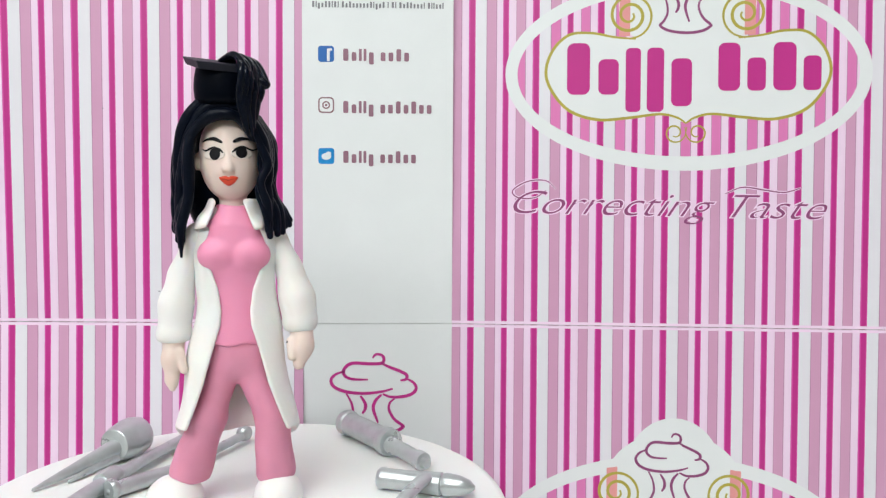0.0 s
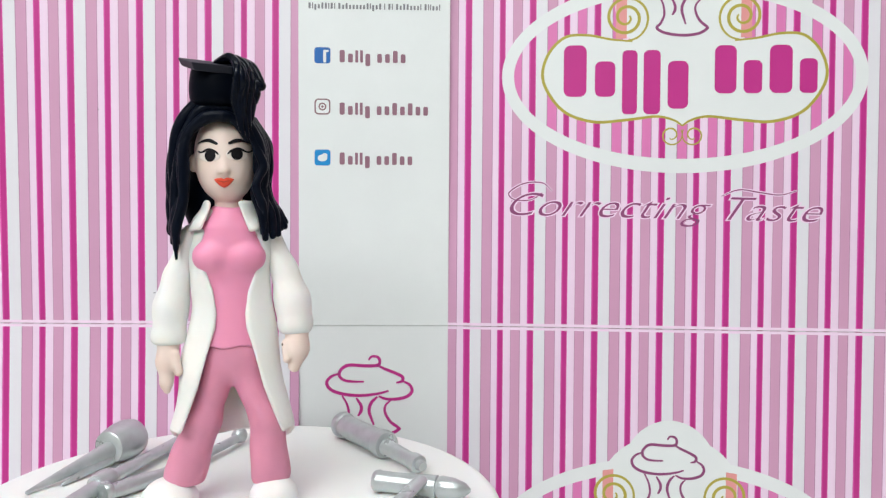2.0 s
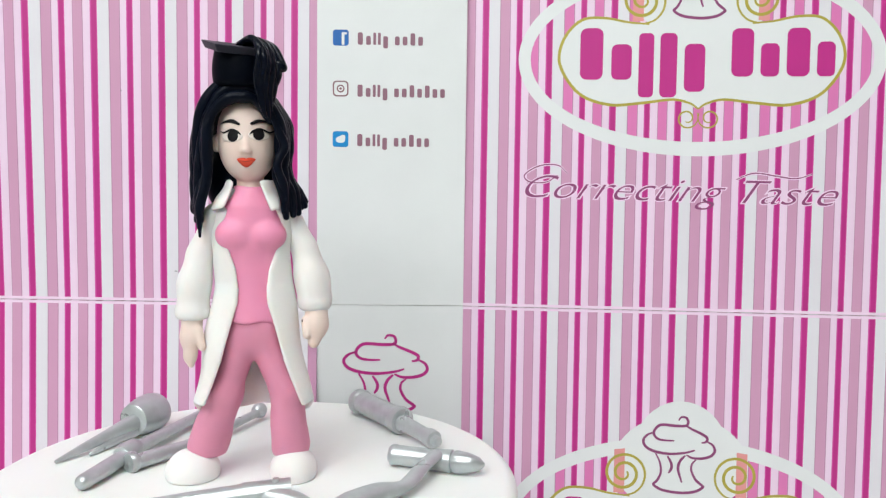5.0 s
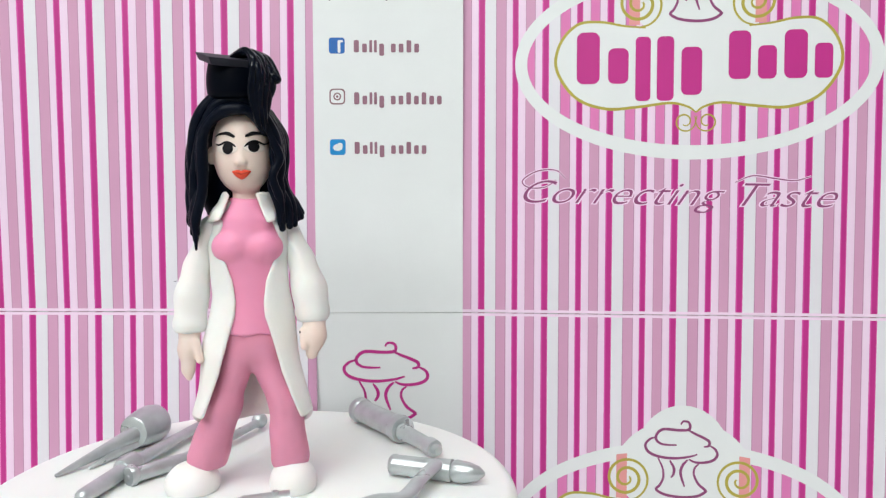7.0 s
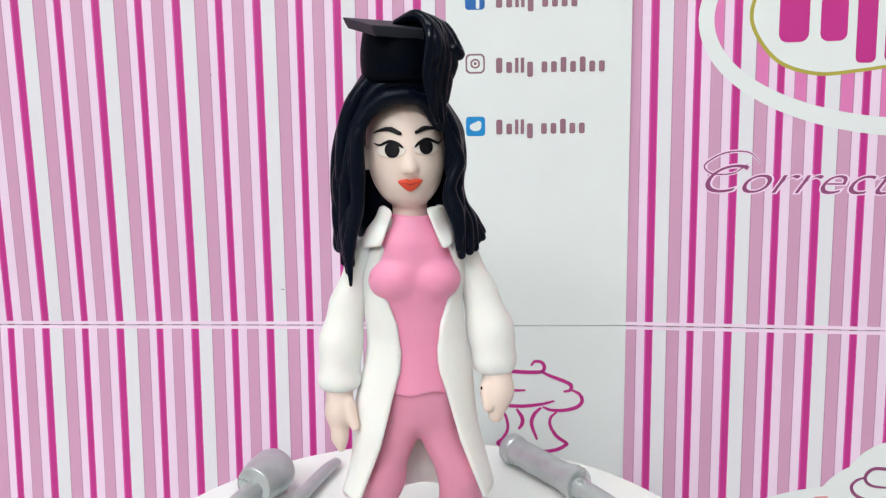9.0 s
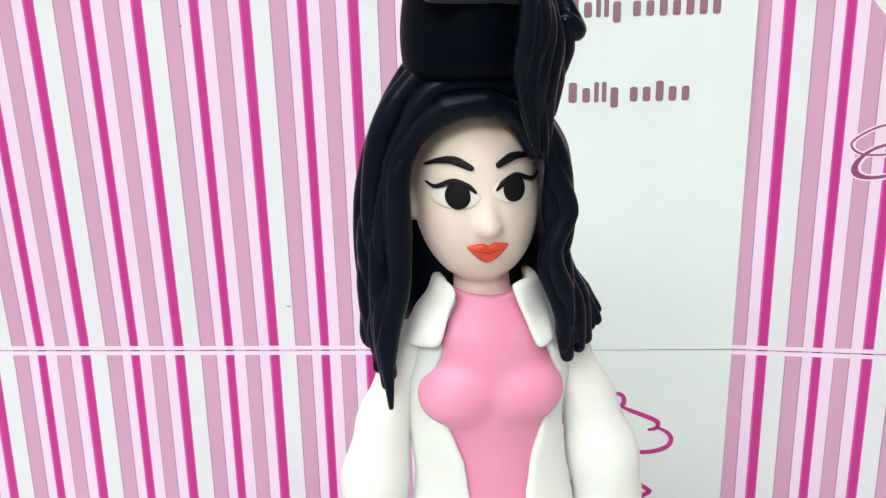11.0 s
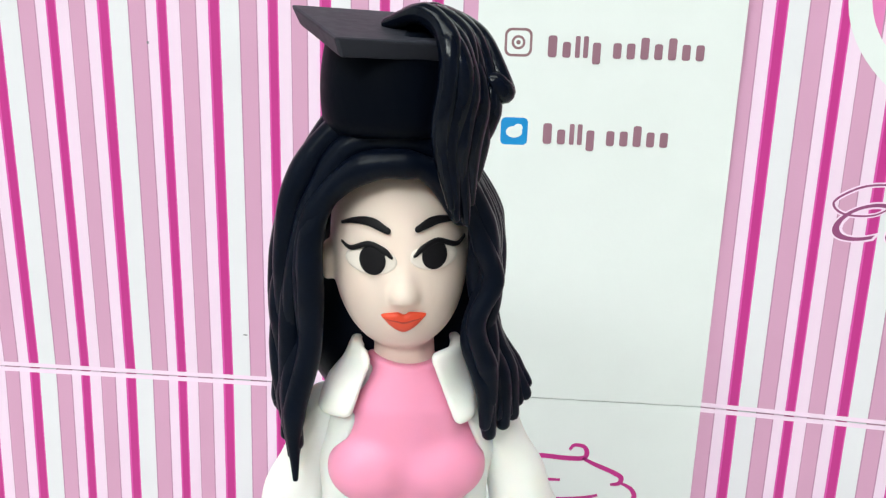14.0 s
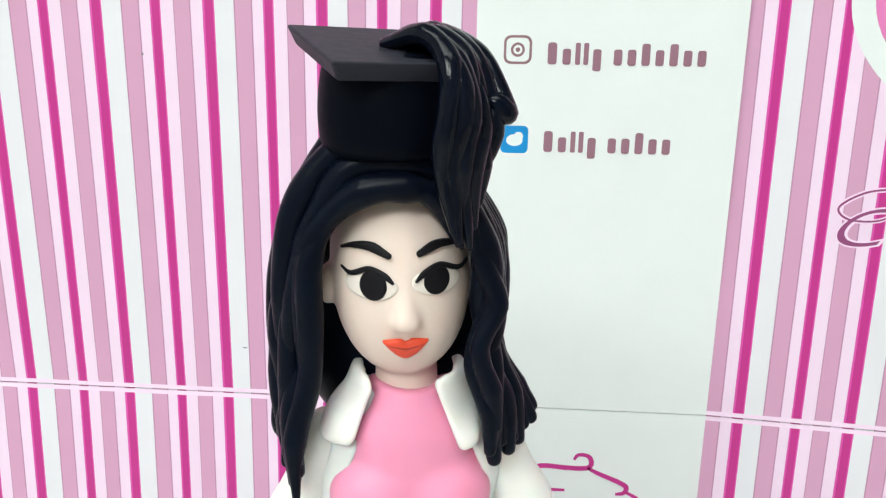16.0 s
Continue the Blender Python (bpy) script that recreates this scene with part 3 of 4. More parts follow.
tool("clamp", "silver-painted sugar clamp with a squared end, lying on the icing", [
    ("body", turned([(0, 0.0022), (0.02, 0.003), (0.4, 0.0044), (0.7, 0.0052), (0.72, 0.0058), (1, 0.0058)], (-0.1600, 0.4020, TOP + 0.0040), (-0.0860, 0.4215, TOP + 0.0058))),
    ("pin", turned([(0, 0.0015), (0.2, 0.002), (1, 0.0015)], (-0.0925, 0.4190, TOP + 0.0100), (-0.0925, 0.4190, TOP + 0.0124), 14)),
    ("jaw", tube([(-0.0960, 0.4170, TOP + 0.0052), (-0.0830, 0.4130, TOP + 0.0048), (-0.0730, 0.4060, TOP + 0.0040)], [0.0050, 0.0046, 0.0030], 16, 6, 0.8)),
])

# ---- figurine: one modelled mesh ----
FV, FF, FM, SLOTS, COUNT = [], [], [], [], [0]
FACING = Matrix.Translation((-0.0945, 0.430, 0)) @ Matrix.Rotation(radians(15), 4, "Z") @ Matrix.Translation((0.0908, -0.430, 0))


def add(v, f, mat, turned_body=True):
    if mat not in SLOTS:
        SLOTS.append(mat)
    v = np.asarray(v, float)
    if turned_body:
        q = np.array(FACING)
        v = v @ q[:3, :3].T + q[:3, 3]
    FV.append(v)
    FF.extend([tuple(int(i) + COUNT[0] for i in q) for q in f])
    FM.extend([SLOTS.index(mat)] * len(f))
    COUNT[0] += len(v)


def skin_of(fn, lo, hi, h):
    """Surface where fn(x, y, z) is nought, as quads (surface nets)."""
    ax = [np.arange(a, b + h, h) for a, b in zip(lo, hi)]
    V = fn(*np.meshgrid(*ax, indexing="ij"))
    n = np.array(V.shape)
    acc, cnt = np.zeros((*(n - 1), 3)), np.zeros(n - 1)
    def cut(off): return V[off[0] : n[0] - 1 + off[0], off[1] : n[1] - 1 + off[1], off[2] : n[2] - 1 + off[2]]
    for a in range(3):
        for p in (0, 1):
            for q in (0, 1):
                o0 = [0, 0, 0]
                o0[(a + 1) % 3], o0[(a + 2) % 3] = p, q
                o1 = list(o0)
                o1[a] = 1
                v0, v1 = cut(o0), cut(o1)
                hit = (v0 < 0) != (v1 < 0)
                t = np.where(hit, v0 / np.where(hit, v0 - v1, 1), 0)
                for c in range(3):
                    acc[..., c] += np.where(hit, t if c == a else o0[c], 0)
                cnt += hit
    on = cnt > 0
    index = np.full(cnt.shape, -1)
    index[on] = np.arange(on.sum())
    base = np.argwhere(on)
    verts = np.array(lo) + h * (base + acc[on] / cnt[on][:, None])
    quads = []
    for a in range(3):
        b, c = (a + 1) % 3, (a + 2) % 3
        sl0, sl1 = [slice(None)] * 3, [slice(None)] * 3
        sl0[a], sl1[a] = slice(0, -1), slice(1, None)
        v0, v1 = V[tuple(sl0)], V[tuple(sl1)]
        cross = np.argwhere((v0 < 0) != (v1 < 0))
        cross = cross[(cross[:, b] > 0) & (cross[:, c] > 0) & (cross[:, b] < n[b] - 1) & (cross[:, c] < n[c] - 1)]
        if not len(cross):
            continue
        eb, ec = np.eye(3, dtype=int)[b], np.eye(3, dtype=int)[c]
        q = np.stack([index[tuple((cross - k).T)] for k in (eb + ec, ec, 0 * eb, eb)], 1)
        out = v0[tuple(cross.T)] < 0
        quads.append(np.where(out[:, None], q, q[:, ::-1]))
    return verts, np.vstack(quads)


def ball(x, y, z, c, r):
    k0 = np.sqrt(((x - c[0]) / r[0]) ** 2 + ((y - c[1]) / r[1]) ** 2 + ((z - c[2]) / r[2]) ** 2)
    k1 = np.sqrt(((x - c[0]) / r[0] ** 2) ** 2 + ((y - c[1]) / r[1] ** 2) ** 2 + ((z - c[2]) / r[2] ** 2) ** 2) + 1e-9
    return k0 * (k0 - 1) / k1


def rod(x, y, z, a, b, ra, rb):
    a, b = np.array(a), np.array(b)
    d = b - a
    t = np.clip(((x - a[0]) * d[0] + (y - a[1]) * d[1] + (z - a[2]) * d[2]) / (d @ d), 0, 1)
    return np.sqrt((x - a[0] - t * d[0]) ** 2 + (y - a[1] - t * d[1]) ** 2 + (z - a[2] - t * d[2]) ** 2) - (ra + (rb - ra) * t)


def chain(x, y, z, pts, k=0.004):
    out = None
    for (a, ra), (b, rb) in zip(pts, pts[1:]):
        s = rod(x, y, z, a, b, ra, rb)
        out = s if out is None else join(out, s, k)
    return out


def join(a, b, k):
    h = np.clip(0.5 + 0.5 * (b - a) / k, 0, 1)
    return b + (a - b) * h - k * h * (1 - h)


def both(a, b, k):
    return -join(-a, -b, k)


def pillar(x, y, z, cx, cy, heights, widths, depths):
    w, d = np.interp(z, heights, widths), np.interp(z, heights, depths)
    return (np.sqrt(((x - cx) / w) ** 2 + ((y - cy) / d) ** 2) - 1) * np.minimum(w, d)


FX, FY = -0.0905, 0.428


def head(x, y, z):
    f = join(ball(x, y, z, (-0.0932, 0.4315, 1.058), (0.0146, 0.0165, 0.018)), ball(x, y, z, (-0.0926, 0.4268, 1.0470), (0.0122, 0.0128, 0.0135)), 0.007)
    return f


def face(x, y, z):
    f = head(x, y, z)
    nose = both(rod(x, y, z, (-0.0926, 0.4152, 1.0550), (-0.0925, 0.4140, 1.0482), 0.0008, 0.0029), 1.0466 - z, 0.0003)
    f = join(f, nose, 0.0013)
    f = join(f, ball(x, y, z, (-0.1080, 0.4270, 1.0520), (0.0020, 0.0030, 0.0042)), 0.0012)
    return join(f, rod(x, y, z, (-0.0920, 0.4300, 1.040), (-0.0915, 0.4285, 1.022), 0.0062, 0.0072), 0.0012)


add(*skin_of(face, (-0.114, 0.408, 1.020), (-0.074, 0.452, 1.080), 0.0006), SKIN)


def lying_on_face(shape, lift, h, mat, lo=(-0.110, 0.409, 1.035), hi=(-0.076, 0.430, 1.070), k=0.0003):
    """A thin piece pressed onto the face; shape(x, z) is negative inside."""
    add(*skin_of(lambda x, y, z: both(head(x, y, z) - lift, shape(x, z), k), lo, hi, h), mat)


def stroke(x, z, pts, radii):
    out = None
    p = smooth_line(pts, 5)
    r = np.interp(np.linspace(0, len(radii) - 1, len(p)), range(len(radii)), radii)
    for i in range(len(p) - 1):
        a, b = p[i], p[i + 1]
        d = b - a
        t = np.clip(((x - a[0]) * d[0] + (z - a[1]) * d[1]) / (d @ d + 1e-15), 0, 1)
        s = np.hypot(x - a[0] - t * d[0], z - a[1] - t * d[1]) - (r[i] + (r[i + 1] - r[i]) * t)
        out = s if out is None else np.minimum(out, s)
    return out


def disc(x, z, cx, cz, a, b):
    return (np.hypot((x - cx) / a, (z - cz) / b) - 1) * min(a, b)


def flap(x, z, corners, k=0.0012):
    """Convex outline, corners counter-clockwise; negative inside."""
    out = None
    for (x0, z0), (x1, z1) in zip(corners, corners[1:] + corners[:1]):
        L = math.hypot(x1 - x0, z1 - z0)
        d = ((x - x0) * (z1 - z0) - (z - z0) * (x1 - x0)) / L
        out = d if out is None else both(out, d, k)
    return out


EL, ER = (-0.0990, 1.0546), (-0.0866, 1.0555)
lying_on_face(lambda x, z: np.minimum(both(disc(x, z, EL[0], EL[1], 0.0051, 0.0026), z - EL[1] - 0.0022, 0.001), both(disc(x, z, ER[0], ER[1], 0.0049, 0.0026), z - ER[1] - 0.0022, 0.001)), 0.0003, 0.00028, EYE)
lying_on_face(lambda x, z: np.minimum(disc(x, z, EL[0] + 0.0003, EL[1] + 0.0002, 0.0026, 0.0028), disc(x, z, ER[0] + 0.0000, ER[1] + 0.0003, 0.0026, 0.0027)), 0.0006, 0.00025, INK)


def lashes(x, z):
    a = stroke(x, z, [(-0.1049, 1.0573), (-0.1030, 1.0565), (-0.0995, 1.0578), (-0.0965, 1.0567), (-0.0950, 1.0555)], [0.0002, 0.0004, 0.0005, 0.0006, 0.0003])
    b = stroke(x, z, [(-0.0800, 1.0582), (-0.0820, 1.0572), (-0.0860, 1.0585), (-0.0890, 1.0572), (-0.0906, 1.0558)], [0.0002, 0.0004, 0.0005, 0.0006, 0.0003])
    c = stroke(x, z, [(-0.1050, 1.0608), (-0.1026, 1.0617), (-0.0992, 1.0619), (-0.0958, 1.0604)], [0.0002, 0.0004, 0.0007, 0.0009, 0.0006])
    d = stroke(x, z, [(-0.0900, 1.0608), (-0.0868, 1.0622), (-0.0835, 1.0622), (-0.0803, 1.0612)], [0.0006, 0.0009, 0.0007, 0.0004, 0.0002])
    return np.minimum(np.minimum(a, b), np.minimum(c, d))


lying_on_face(lashes, 0.0007, 0.00025, INK)


def mouth(x, z):
    whole = flap(x, z, [(-0.0973, 1.0441), (-0.0946, 1.0411), (-0.0925, 1.0401), (-0.0904, 1.0411), (-0.0877, 1.0443), (-0.0908, 1.0450), (-0.0942, 1.0449)], 0.0006)
    return both(whole, -disc(x, z, -0.0925, 1.0454, 0.0009, 0.0011), 0.0005)


lying_on_face(mouth, 0.0011, 0.0003, LIP, k=0.0012)
lying_on_face(lambda x, z: stroke(x, z, [(-0.0958, 1.0434), (-0.0940, 1.0431), (-0.0925, 1.0428), (-0.0910, 1.0432), (-0.0892, 1.0436)], [0.0001, 0.0002, 0.00025, 0.0002, 0.0001]), 0.00125, 0.0002, LIP_DARK, lo=(-0.097, 0.410, 1.041), hi=(-0.088, 0.420, 1.045), k=0.0002)


def shirt(x, y, z):
    f = pillar(x, y, z, FX - 0.0005, FY, [0.955, 0.966, 0.975, 0.985, 0.995, 1.003, 1.012, 1.022, 1.029, 1.036], [0.0170, 0.0165, 0.0160, 0.0158, 0.0160, 0.0168, 0.0172, 0.0150, 0.0095, 0.0070], [0.0112, 0.0108, 0.0098, 0.0094, 0.0102, 0.0114, 0.0118, 0.0112, 0.0095, 0.0072])
    for c in (-0.0980, -0.0840):
        f = join(f, ball(x, y, z, (c, 0.4222, 1.0082), (0.0102, 0.0078, 0.0082)), 0.0016)
    hem = 0.9655 - z + 0.0006 * np.sin(x * 420)
    return both(both(f, hem, 0.0012), z - 1.0303 - 30 * (x - FX) ** 2 + 0.2 * (y - 0.425), 0.001)


add(*skin_of(shirt, (-0.112, 0.408, 0.960), (-0.068, 0.446, 1.037), 0.0007), SHIRT)


def trousers(x, y, z):
    f = ball(x, y, z, (FX, FY, 0.961), (0.0158, 0.0098, 0.0135))
    f = join(f, chain(x, y, z, [((-0.0975, FY, 0.953), 0.0080), ((-0.1045, 0.4310, 0.930), 0.0082), ((-0.1145, 0.4375, 0.901), 0.0104)]), 0.003)
    f = join(f, chain(x, y, z, [((-0.0835, FY, 0.953), 0.0080), ((-0.0740, 0.4290, 0.930), 0.0082), ((-0.0725, 0.4320, 0.901), 0.0099)]), 0.003)
    f = f + 0.0003 * np.sin(z * 260 + x * 160)
    return both(f, 0.8965 - z, 0.001)


add(*skin_of(trousers, (-0.128, 0.412, 0.893), (-0.058, 0.452, 0.978), 0.0008), TROUSER)


def shoes(x, y, z):
    f = np.minimum(ball(x, y, z, (-0.1215, 0.4345, 0.8890), (0.0138, 0.0142, 0.0112)), ball(x, y, z, (-0.0708, 0.4285, 0.8890), (0.0122, 0.0146, 0.0118)))
    return both(f, FOOT - z, 0.001)


add(*skin_of(shoes, (-0.140, 0.410, 0.8845), (-0.055, 0.452, 0.906), 0.0009), COAT)


def coat(x, y, z):
    out = pillar(x, y, z, FX, FY + 0.001, [0.915, 0.925, 0.95, 0.97, 0.985, 1.0, 1.010, 1.019, 1.027, 1.034], [0.0305, 0.0295, 0.0250, 0.0215, 0.0192, 0.0190, 0.0200, 0.0190, 0.0130, 0.0085], [0.0195, 0.0190, 0.0165, 0.0140, 0.0122, 0.0130, 0.0138, 0.0130, 0.0108, 0.0090])
    out = out + 0.0005 * np.sin(140 * z + 90 * x)
    shell = both(out, -(out + 0.0025), 0.001)
    w = np.interp(z, [0.920, 0.926, 0.935, 0.947, 0.953, 0.966, 0.975, 0.982, 0.992, 1.002, 1.010, 1.020, 1.031, 1.04], [0.0248, 0.0228, 0.0193, 0.0148, 0.0132, 0.0096, 0.0068, 0.0063, 0.0076, 0.0112, 0.0150, 0.0110, 0.0072, 0.0060])
    gap = both(np.abs(x - FX - 0.0004) - w, y - FY, 0.001)
    f = both(shell, -gap, 0.0022)
    return both(both(f, 0.9245 - 0.0065 * np.clip((y - FY) / 0.008, 0, 1) - z + 0.001 * np.sin(x * 200), 0.0015), z - 1.031, 0.002)


add(*skin_of(coat, (-0.124, 0.406, 0.914), (-0.057, 0.452, 1.036), 0.0008), COAT)


def sleeve(pts, foot):
    return lambda x, y, z: both(chain(x, y, z, pts, 0.008) + 0.0003 * np.sin(z * 240), foot - z, 0.0022)


add(*skin_of(sleeve([((-0.1090, 0.4300, 1.0180), 0.0056), ((-0.1165, 0.4300, 0.9980), 0.0051), ((-0.1190, 0.4290, 0.9840), 0.0064), ((-0.1200, 0.4285, 0.9712), 0.0086)], 0.9664), (-0.132, 0.414, 0.962), (-0.098, 0.444, 1.028), 0.0008), COAT)
add(*skin_of(sleeve([((-0.0722, 0.4300, 1.0170), 0.0056), ((-0.0648, 0.4300, 1.0000), 0.0053), ((-0.0615, 0.4290, 0.9870), 0.0070), ((-0.0600, 0.4285, 0.9758), 0.0092)], 0.9700), (-0.084, 0.414, 0.965), (-0.048, 0.444, 1.028), 0.0008), COAT)


def palms(x, y, z):
    f = chain(x, y, z, [((-0.1200, 0.4280, 0.972), 0.0056), ((-0.1203, 0.4255, 0.9600), 0.0046), ((-0.1205, 0.4235, 0.9510), 0.0024), ((-0.1200, 0.4225, 0.9470), 0.0013)])
    f = join(f, chain(x, y, z, [((-0.1165, 0.4230, 0.964), 0.0022), ((-0.1145, 0.4210, 0.956), 0.0020)]), 0.0015)
    g = chain(x, y, z, [((-0.0592, 0.4280, 0.976), 0.0060), ((-0.0592, 0.4250, 0.9650), 0.0054), ((-0.0605, 0.4225, 0.9570), 0.0030)])
    g = join(g, chain(x, y, z, [((-0.0645, 0.4230, 0.968), 0.0022), ((-0.0640, 0.4200, 0.961), 0.0020)]), 0.0015)
    return np.minimum(f, g)


add(*skin_of(lambda x, y, z: ball(x, y, z, (-0.0662, 0.4215, 0.9660), (0.0004, 0.0005, 0.0008)), (-0.068, 0.420, 0.964), (-0.0645, 0.423, 0.968), 0.0003), INK)
add(*skin_of(lambda x, y, z: palms(x, y, z + 0.0018), (-0.130, 0.413, 0.941), (-0.050, 0.438, 0.972), 0.0007), SKIN)


def outer_coat(x, y, z):
    return pillar(x, y, z, FX - 0.0008, FY + 0.001, [1.0, 1.010, 1.019, 1.027, 1.034, 1.040], [0.0190, 0.0200, 0.0190, 0.0135, 0.0098, 0.0088], [0.0130, 0.0140, 0.0135, 0.0120, 0.0105, 0.0095])


def collar(x, y, z):
    skin = outer_coat(x, y, z)
    left = flap(x, z, [(-0.1030, 1.0208), (-0.0985, 1.0330), (-0.1008, 1.0352), (-0.1056, 1.0326), (-0.1116, 1.0226), (-0.1106, 1.0196)], 0.0016)
    right = flap(x, z, [(-0.0812, 1.0194), (-0.0764, 1.0208), (-0.0768, 1.0330), (-0.0826, 1.0352), (-0.0871, 1.0342)], 0.0016)
    skin = skin + 0.0004 * np.sin(520 * z + 300 * x) + 0.0003 * np.sin(410 * x - 260 * z)
    sheet = both(skin - 0.0021, -(skin + 0.0006), 0.0016)
    front = both(sheet, y - FY - 0.002, 0.001)
    f = np.minimum(both(front, left, 0.0018), both(front, right, 0.0018))
    band = both(both(sheet, -(y - FY + 0.003), 0.001), both(z - 1.0345, 1.026 - z, 0.001), 0.001)
    return join(f, band, 0.001)


add(*skin_of(collar, (-0.117, 0.404, 1.015), (-0.068, 0.448, 1.040), 0.0005), COAT)

# hair: a dark core, then strands
add(*skin_of(lambda x, y, z: join(ball(x, y, z, (-0.0935, 0.4420, 1.0600), (0.0200, 0.0165, 0.0215)), ball(x, y, z, (-0.0935, 0.4400, 1.0350), (0.0215, 0.0100, 0.0230)), 0.008), (-0.120, 0.422, 1.008), (-0.068, 0.462, 1.086), 0.001), HAIR)


rnd = random.Random(5)
def j(s): return rnd.uniform(-s, s)


def strand(pts, radii, turned_body=True, mat=HAIR):
    """One rolled strand, its thickness uneven along the way."""
    fat = []
    for a, b in zip(radii, radii[1:]):
        fat += [a * (1 + j(0.10)), (a + b) / 2 * (1 + j(0.12))]
    line = smooth_line(pts, 5)
    ph, fx, fz = rnd.uniform(0, 6), rnd.uniform(5, 8), rnd.uniform(4, 7)
    s = np.linspace(0, 1, len(line))
    swing = np.sin(np.pi * s) * 0.0011
    line = line + np.stack([swing * np.sin(fx * s + ph), swing * np.sin(fz * s + 2 * ph), 0 * s], 1)
    add(*tube(line[::2] if len(line) % 2 else line, fat + [radii[-1]], 12, 4), mat, turned_body)


# crown rolls over the forehead, running on down beside the face
strand([(-0.1118, 0.4215, 1.0280), (-0.1122, 0.4190, 1.0440), (-0.1108, 0.4178, 1.0580), (-0.1072, 0.4166, 1.0668), (-0.1010, 0.4152, 1.0722), (-0.0935, 0.4150, 1.0731), (-0.0872, 0.4165, 1.0710), (-0.0815, 0.4180, 1.0630)], [0.0008, 0.0016, 0.0022, 0.0026, 0.0028, 0.0027, 0.0025, 0.0020])
strand([(-0.1142, 0.4245, 1.0260), (-0.1150, 0.4225, 1.0420), (-0.1132, 0.4205, 1.0570), (-0.1096, 0.4186, 1.0680), (-0.1036, 0.4172, 1.0758), (-0.0940, 0.4166, 1.0776), (-0.0855, 0.4190, 1.0752), (-0.0795, 0.4215, 1.0670)], [0.0008, 0.0018, 0.0025, 0.0028, 0.0030, 0.0029, 0.0027, 0.0022])
strand([(-0.1172, 0.4290, 1.0250), (-0.1172, 0.4262, 1.0420), (-0.1150, 0.4240, 1.0590), (-0.1106, 0.4220, 1.0715), (-0.1036, 0.4208, 1.0800), (-0.0940, 0.4200, 1.0815), (-0.0845, 0.4225, 1.0785)], [0.0008, 0.0020, 0.0026, 0.0029, 0.0030, 0.0028, 0.0026])
strand([(-0.1196, 0.4330, 1.0260), (-0.1190, 0.4310, 1.0440), (-0.1165, 0.4290, 1.0610), (-0.1115, 0.4265, 1.0735), (-0.1035, 0.4255, 1.0828), (-0.0940, 0.4250, 1.0845), (-0.0840, 0.4260, 1.0800)], [0.0008, 0.0022, 0.0028, 0.0030, 0.0030, 0.0028, 0.0026])
# falls beside the face on the ear side
for k in range(9):
    u = k / 8
    low = (1.0075, 1.0150, 1.0120, 1.0180, 1.0150, 1.0185, 1.0165, 1.0200, 1.0190)[k]
    strand([(-0.1058 - 0.005 * u, 0.4172 + 0.013 * u, 1.0690 + 0.002 * u), (-0.1104 - 0.0056 * u, 0.4182 + 0.013 * u, 1.0590), (-0.1118 - 0.0064 * u + j(0.0006), 0.4196 + 0.012 * u, 1.0460), (-0.1124 - 0.0056 * u + j(0.0007), 0.4192 + 0.012 * u, 1.0330), (-0.1136 - 0.0046 * u + j(0.0006), 0.4184 + 0.011 * u, 1.0225 + j(0.0015)), (-0.1142 - 0.0044 * u + j(0.0006), 0.4178 + 0.011 * u, low)], [0.0018, 0.0024, 0.0026, 0.0026, 0.0023, 0.0006 if k == 0 else 0.0014 + 0.0004 * (k % 2)])
# falls on the tassel side
for k in range(9):
    u = k / 8
    low = (1.0195, 1.0170, 1.0205, 1.0180, 1.0200, 1.0190, 1.0215, 1.0225, 1.0245)[k]
    strand([(-0.0828 + 0.003 * u, 0.4178 + 0.013 * u, 1.0735), (-0.0774 + 0.0036 * u, 0.4172 + 0.013 * u, 1.0615), (-0.0764 + 0.0036 * u + j(0.0009), 0.4180 + 0.013 * u, 1.0490), (-0.0768 + 0.0048 * u + j(0.0009), 0.4180 + 0.013 * u, 1.0380), (-0.0754 + 0.0080 * u + j(0.0006), 0.4176 + 0.011 * u, 1.0290), (-0.0748 + 0.0108 * u + j(0.0005), 0.4172 + 0.010 * u, low)], [0.0018, 0.0023, 0.0024, 0.0024, 0.0023, 0.0013 + 0.0003 * (k % 2)])
strand([(-0.0805, 0.4155, 1.0660), (-0.0775, 0.4158, 1.0570), (-0.0748, 0.4170, 1.0500), (-0.0770, 0.4166, 1.0420), (-0.0748, 0.4166, 1.0330), (-0.0738, 0.4166, 1.0250)], [0.0014, 0.0020, 0.0023, 0.0020, 0.0022, 0.0011])
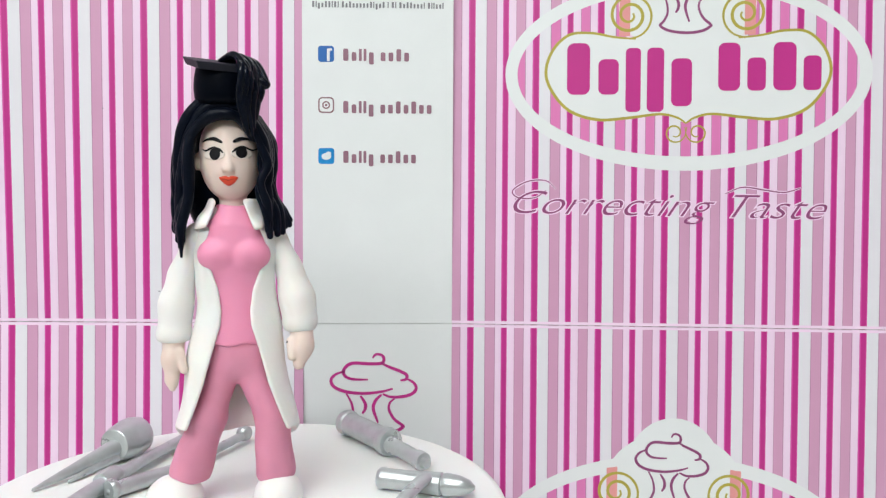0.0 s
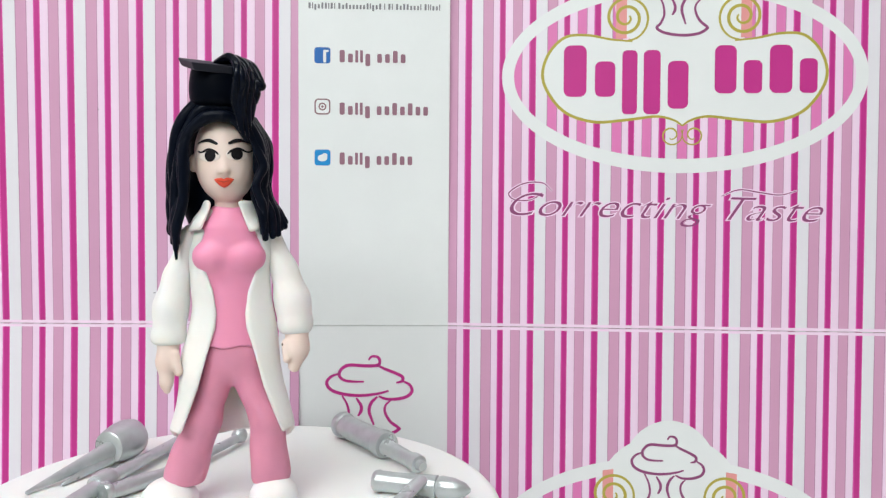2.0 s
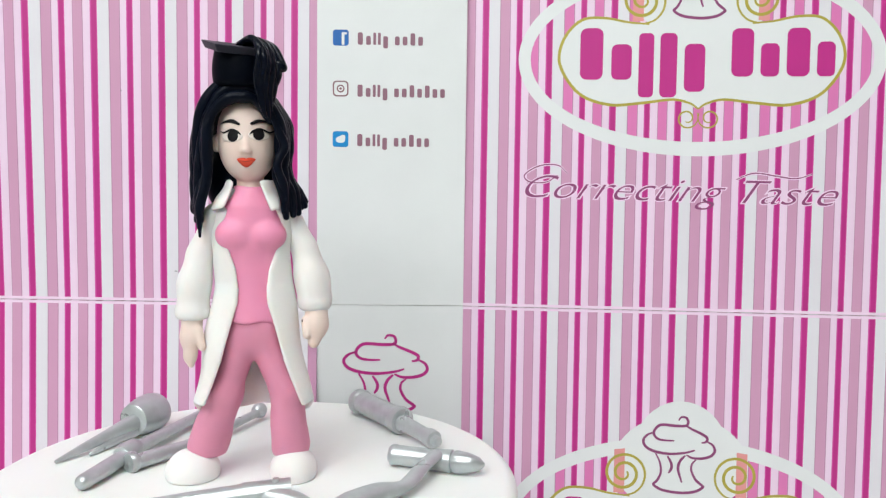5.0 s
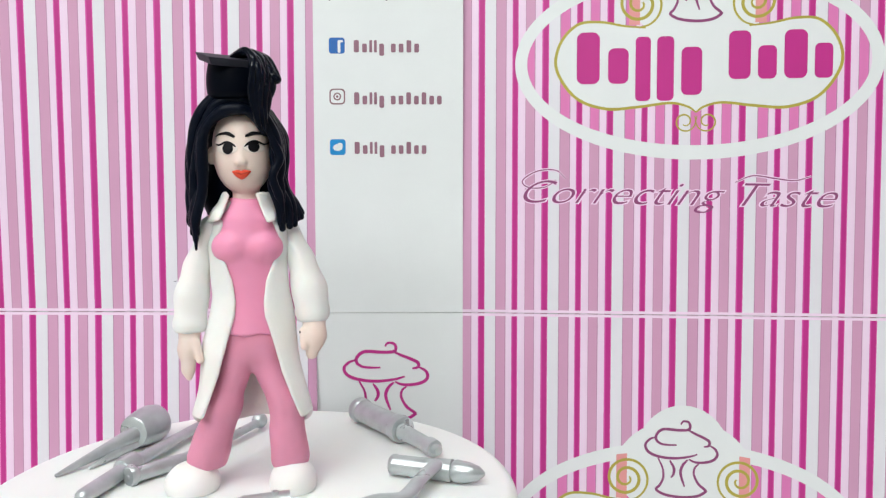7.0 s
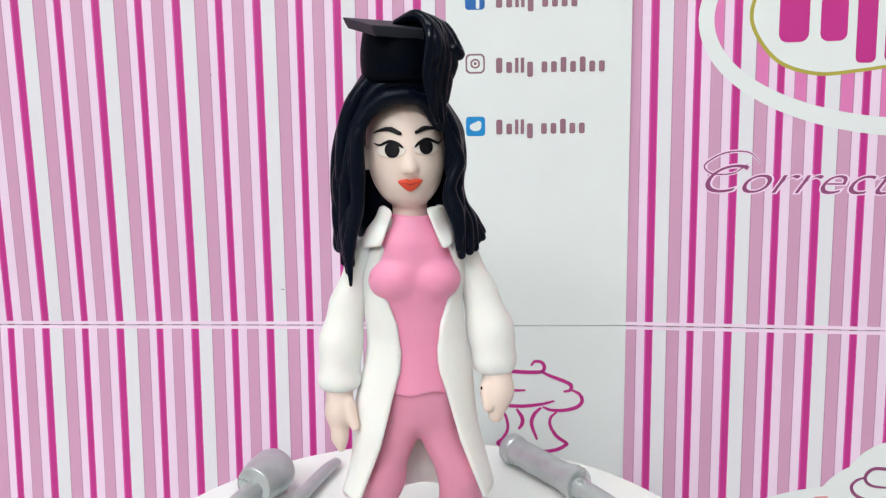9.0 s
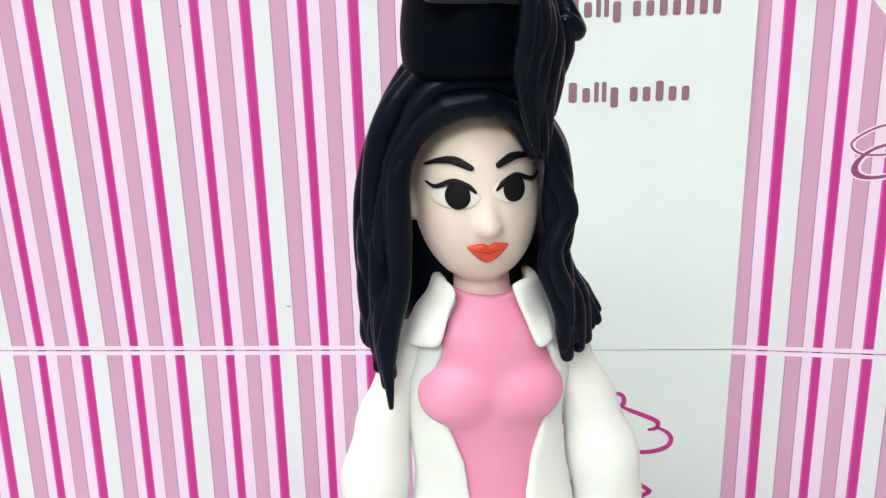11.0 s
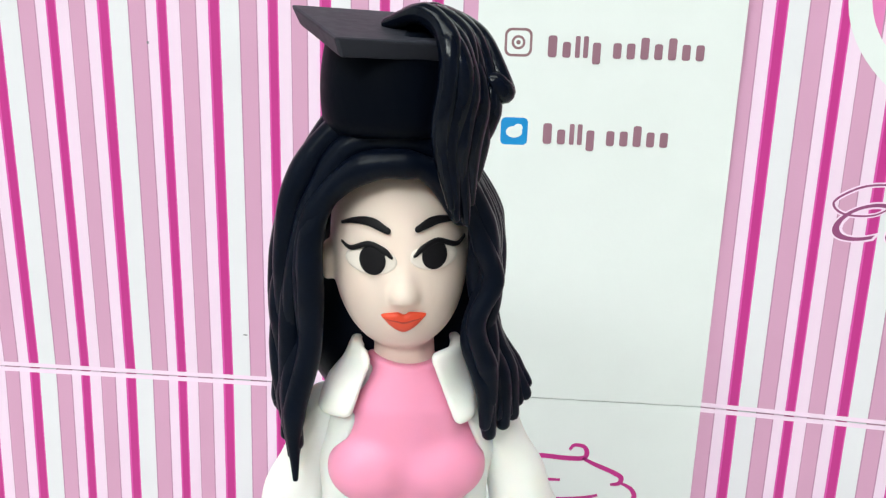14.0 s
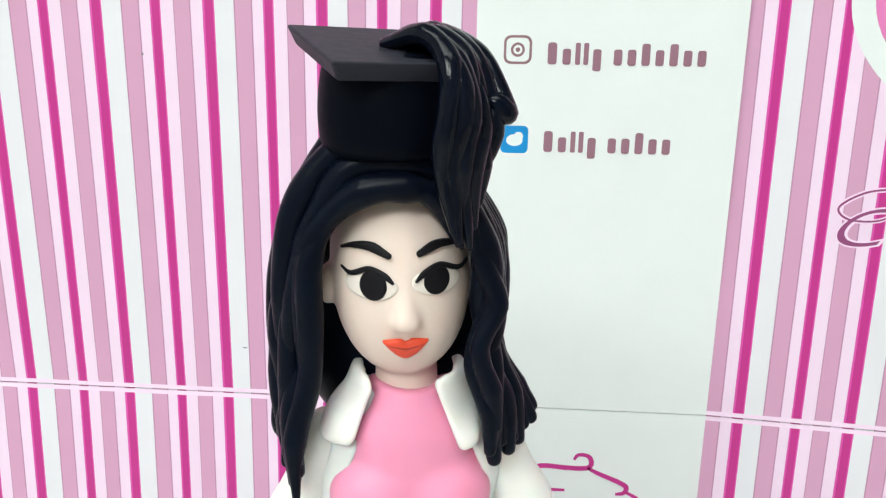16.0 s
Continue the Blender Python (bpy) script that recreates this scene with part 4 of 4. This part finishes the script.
# thick tassel of strands over the cap
TASSEL = ((0.0, 1.0662), (0.13, 1.0640), (0.27, 1.0672), (0.41, 1.0632), (0.56, 1.0668), (0.70, 1.0710), (0.85, 1.0770), (1.0, 1.0850))
for u, low in TASSEL:
    strand([(-0.0972 + 0.003 * u + j(0.0008), 0.4180 + 0.015 * u, 1.0980 + 0.0006 * u), (-0.0895 + 0.002 * u, 0.4125 + 0.016 * u, 1.0996 + 0.0008 * u + j(0.0004)), (-0.0846 + 0.0050 * u + j(0.0004), 0.4098 + 0.010 * u, 1.0948 + 0.0012 * u), (-0.0830 + 0.0072 * u + j(0.0003), 0.4090 + 0.007 * u, 1.0870), (-0.0836 + 0.0064 * u + j(0.0004), 0.4098 + 0.006 * u, max(1.0775, low + 0.003)), (-0.0828 + 0.0054 * u + j(0.0004), 0.4112 + 0.006 * u, low)], [0.0014, 0.0020, 0.0021, 0.0021, 0.0021, 0.0008], False, GLOSS)

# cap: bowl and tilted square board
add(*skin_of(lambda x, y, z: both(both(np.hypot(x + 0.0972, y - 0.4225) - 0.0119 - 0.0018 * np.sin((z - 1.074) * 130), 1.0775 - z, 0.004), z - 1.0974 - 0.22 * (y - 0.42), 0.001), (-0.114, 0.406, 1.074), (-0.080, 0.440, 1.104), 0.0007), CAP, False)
e1, e2 = Vector((-0.57, 0.786, 0.24)).normalized(), Vector((0.81, 0.585, 0.0))
e2 = (e2 - e1 * e2.dot(e1)).normalized()
e3 = e2.cross(e1).normalized()
e3 = e3 if e3.z > 0 else -e3
mid = Vector((-0.1014, 0.4005, 1.0928)) + (e1 + e2) * 0.0148
bm = bmesh.new()
turn = Matrix((( e1.x, e2.x, e3.x, mid.x), (e1.y, e2.y, e3.y, mid.y), (e1.z, e2.z, e3.z, mid.z), (0, 0, 0, 1)))
bmesh.ops.create_cube(bm, size=1, matrix=Matrix.Diagonal((0.0296, 0.0296, 0.0036, 1)))
for v in bm.verts:          # the lower face is smaller
    if v.co.z < 0:
        v.co.x, v.co.y = v.co.x * 0.88, v.co.y * 0.88
bmesh.ops.bevel(bm, geom=bm.edges[:], offset=0.0006, segments=2, affect="EDGES", profile=0.5)
bm.transform(turn)
bmesh.ops.recalc_face_normals(bm, faces=bm.faces[:])
bm.verts.index_update()
SHARP = len(FF)
# all faces take the lightened black that imitates light on the top
add([v.co[:] for v in bm.verts], [[v.index for v in f.verts] for f in bm.faces], BOARD_SHEEN, False)
bm.free()

me = bpy.data.meshes.new("figurine")
me.from_pydata(np.vstack(FV).tolist(), [], FF)
for m in SLOTS:
    me.materials.append(m)
me.polygons.foreach_set("material_index", FM)
me.polygons.foreach_set("use_smooth", [i < SHARP for i in range(len(FF))])
me.update()
doll = tagged(new("figurine", me), "sugar figurine with long black hair, black cap and white coat", "figurine")
doll.matrix_world = SET @ Matrix.Translation((0.0054, 0.002, TOP)) @ Matrix.Diagonal((1, 1, 1.022, 1)) @ Matrix.Translation((0, 0, -FOOT))
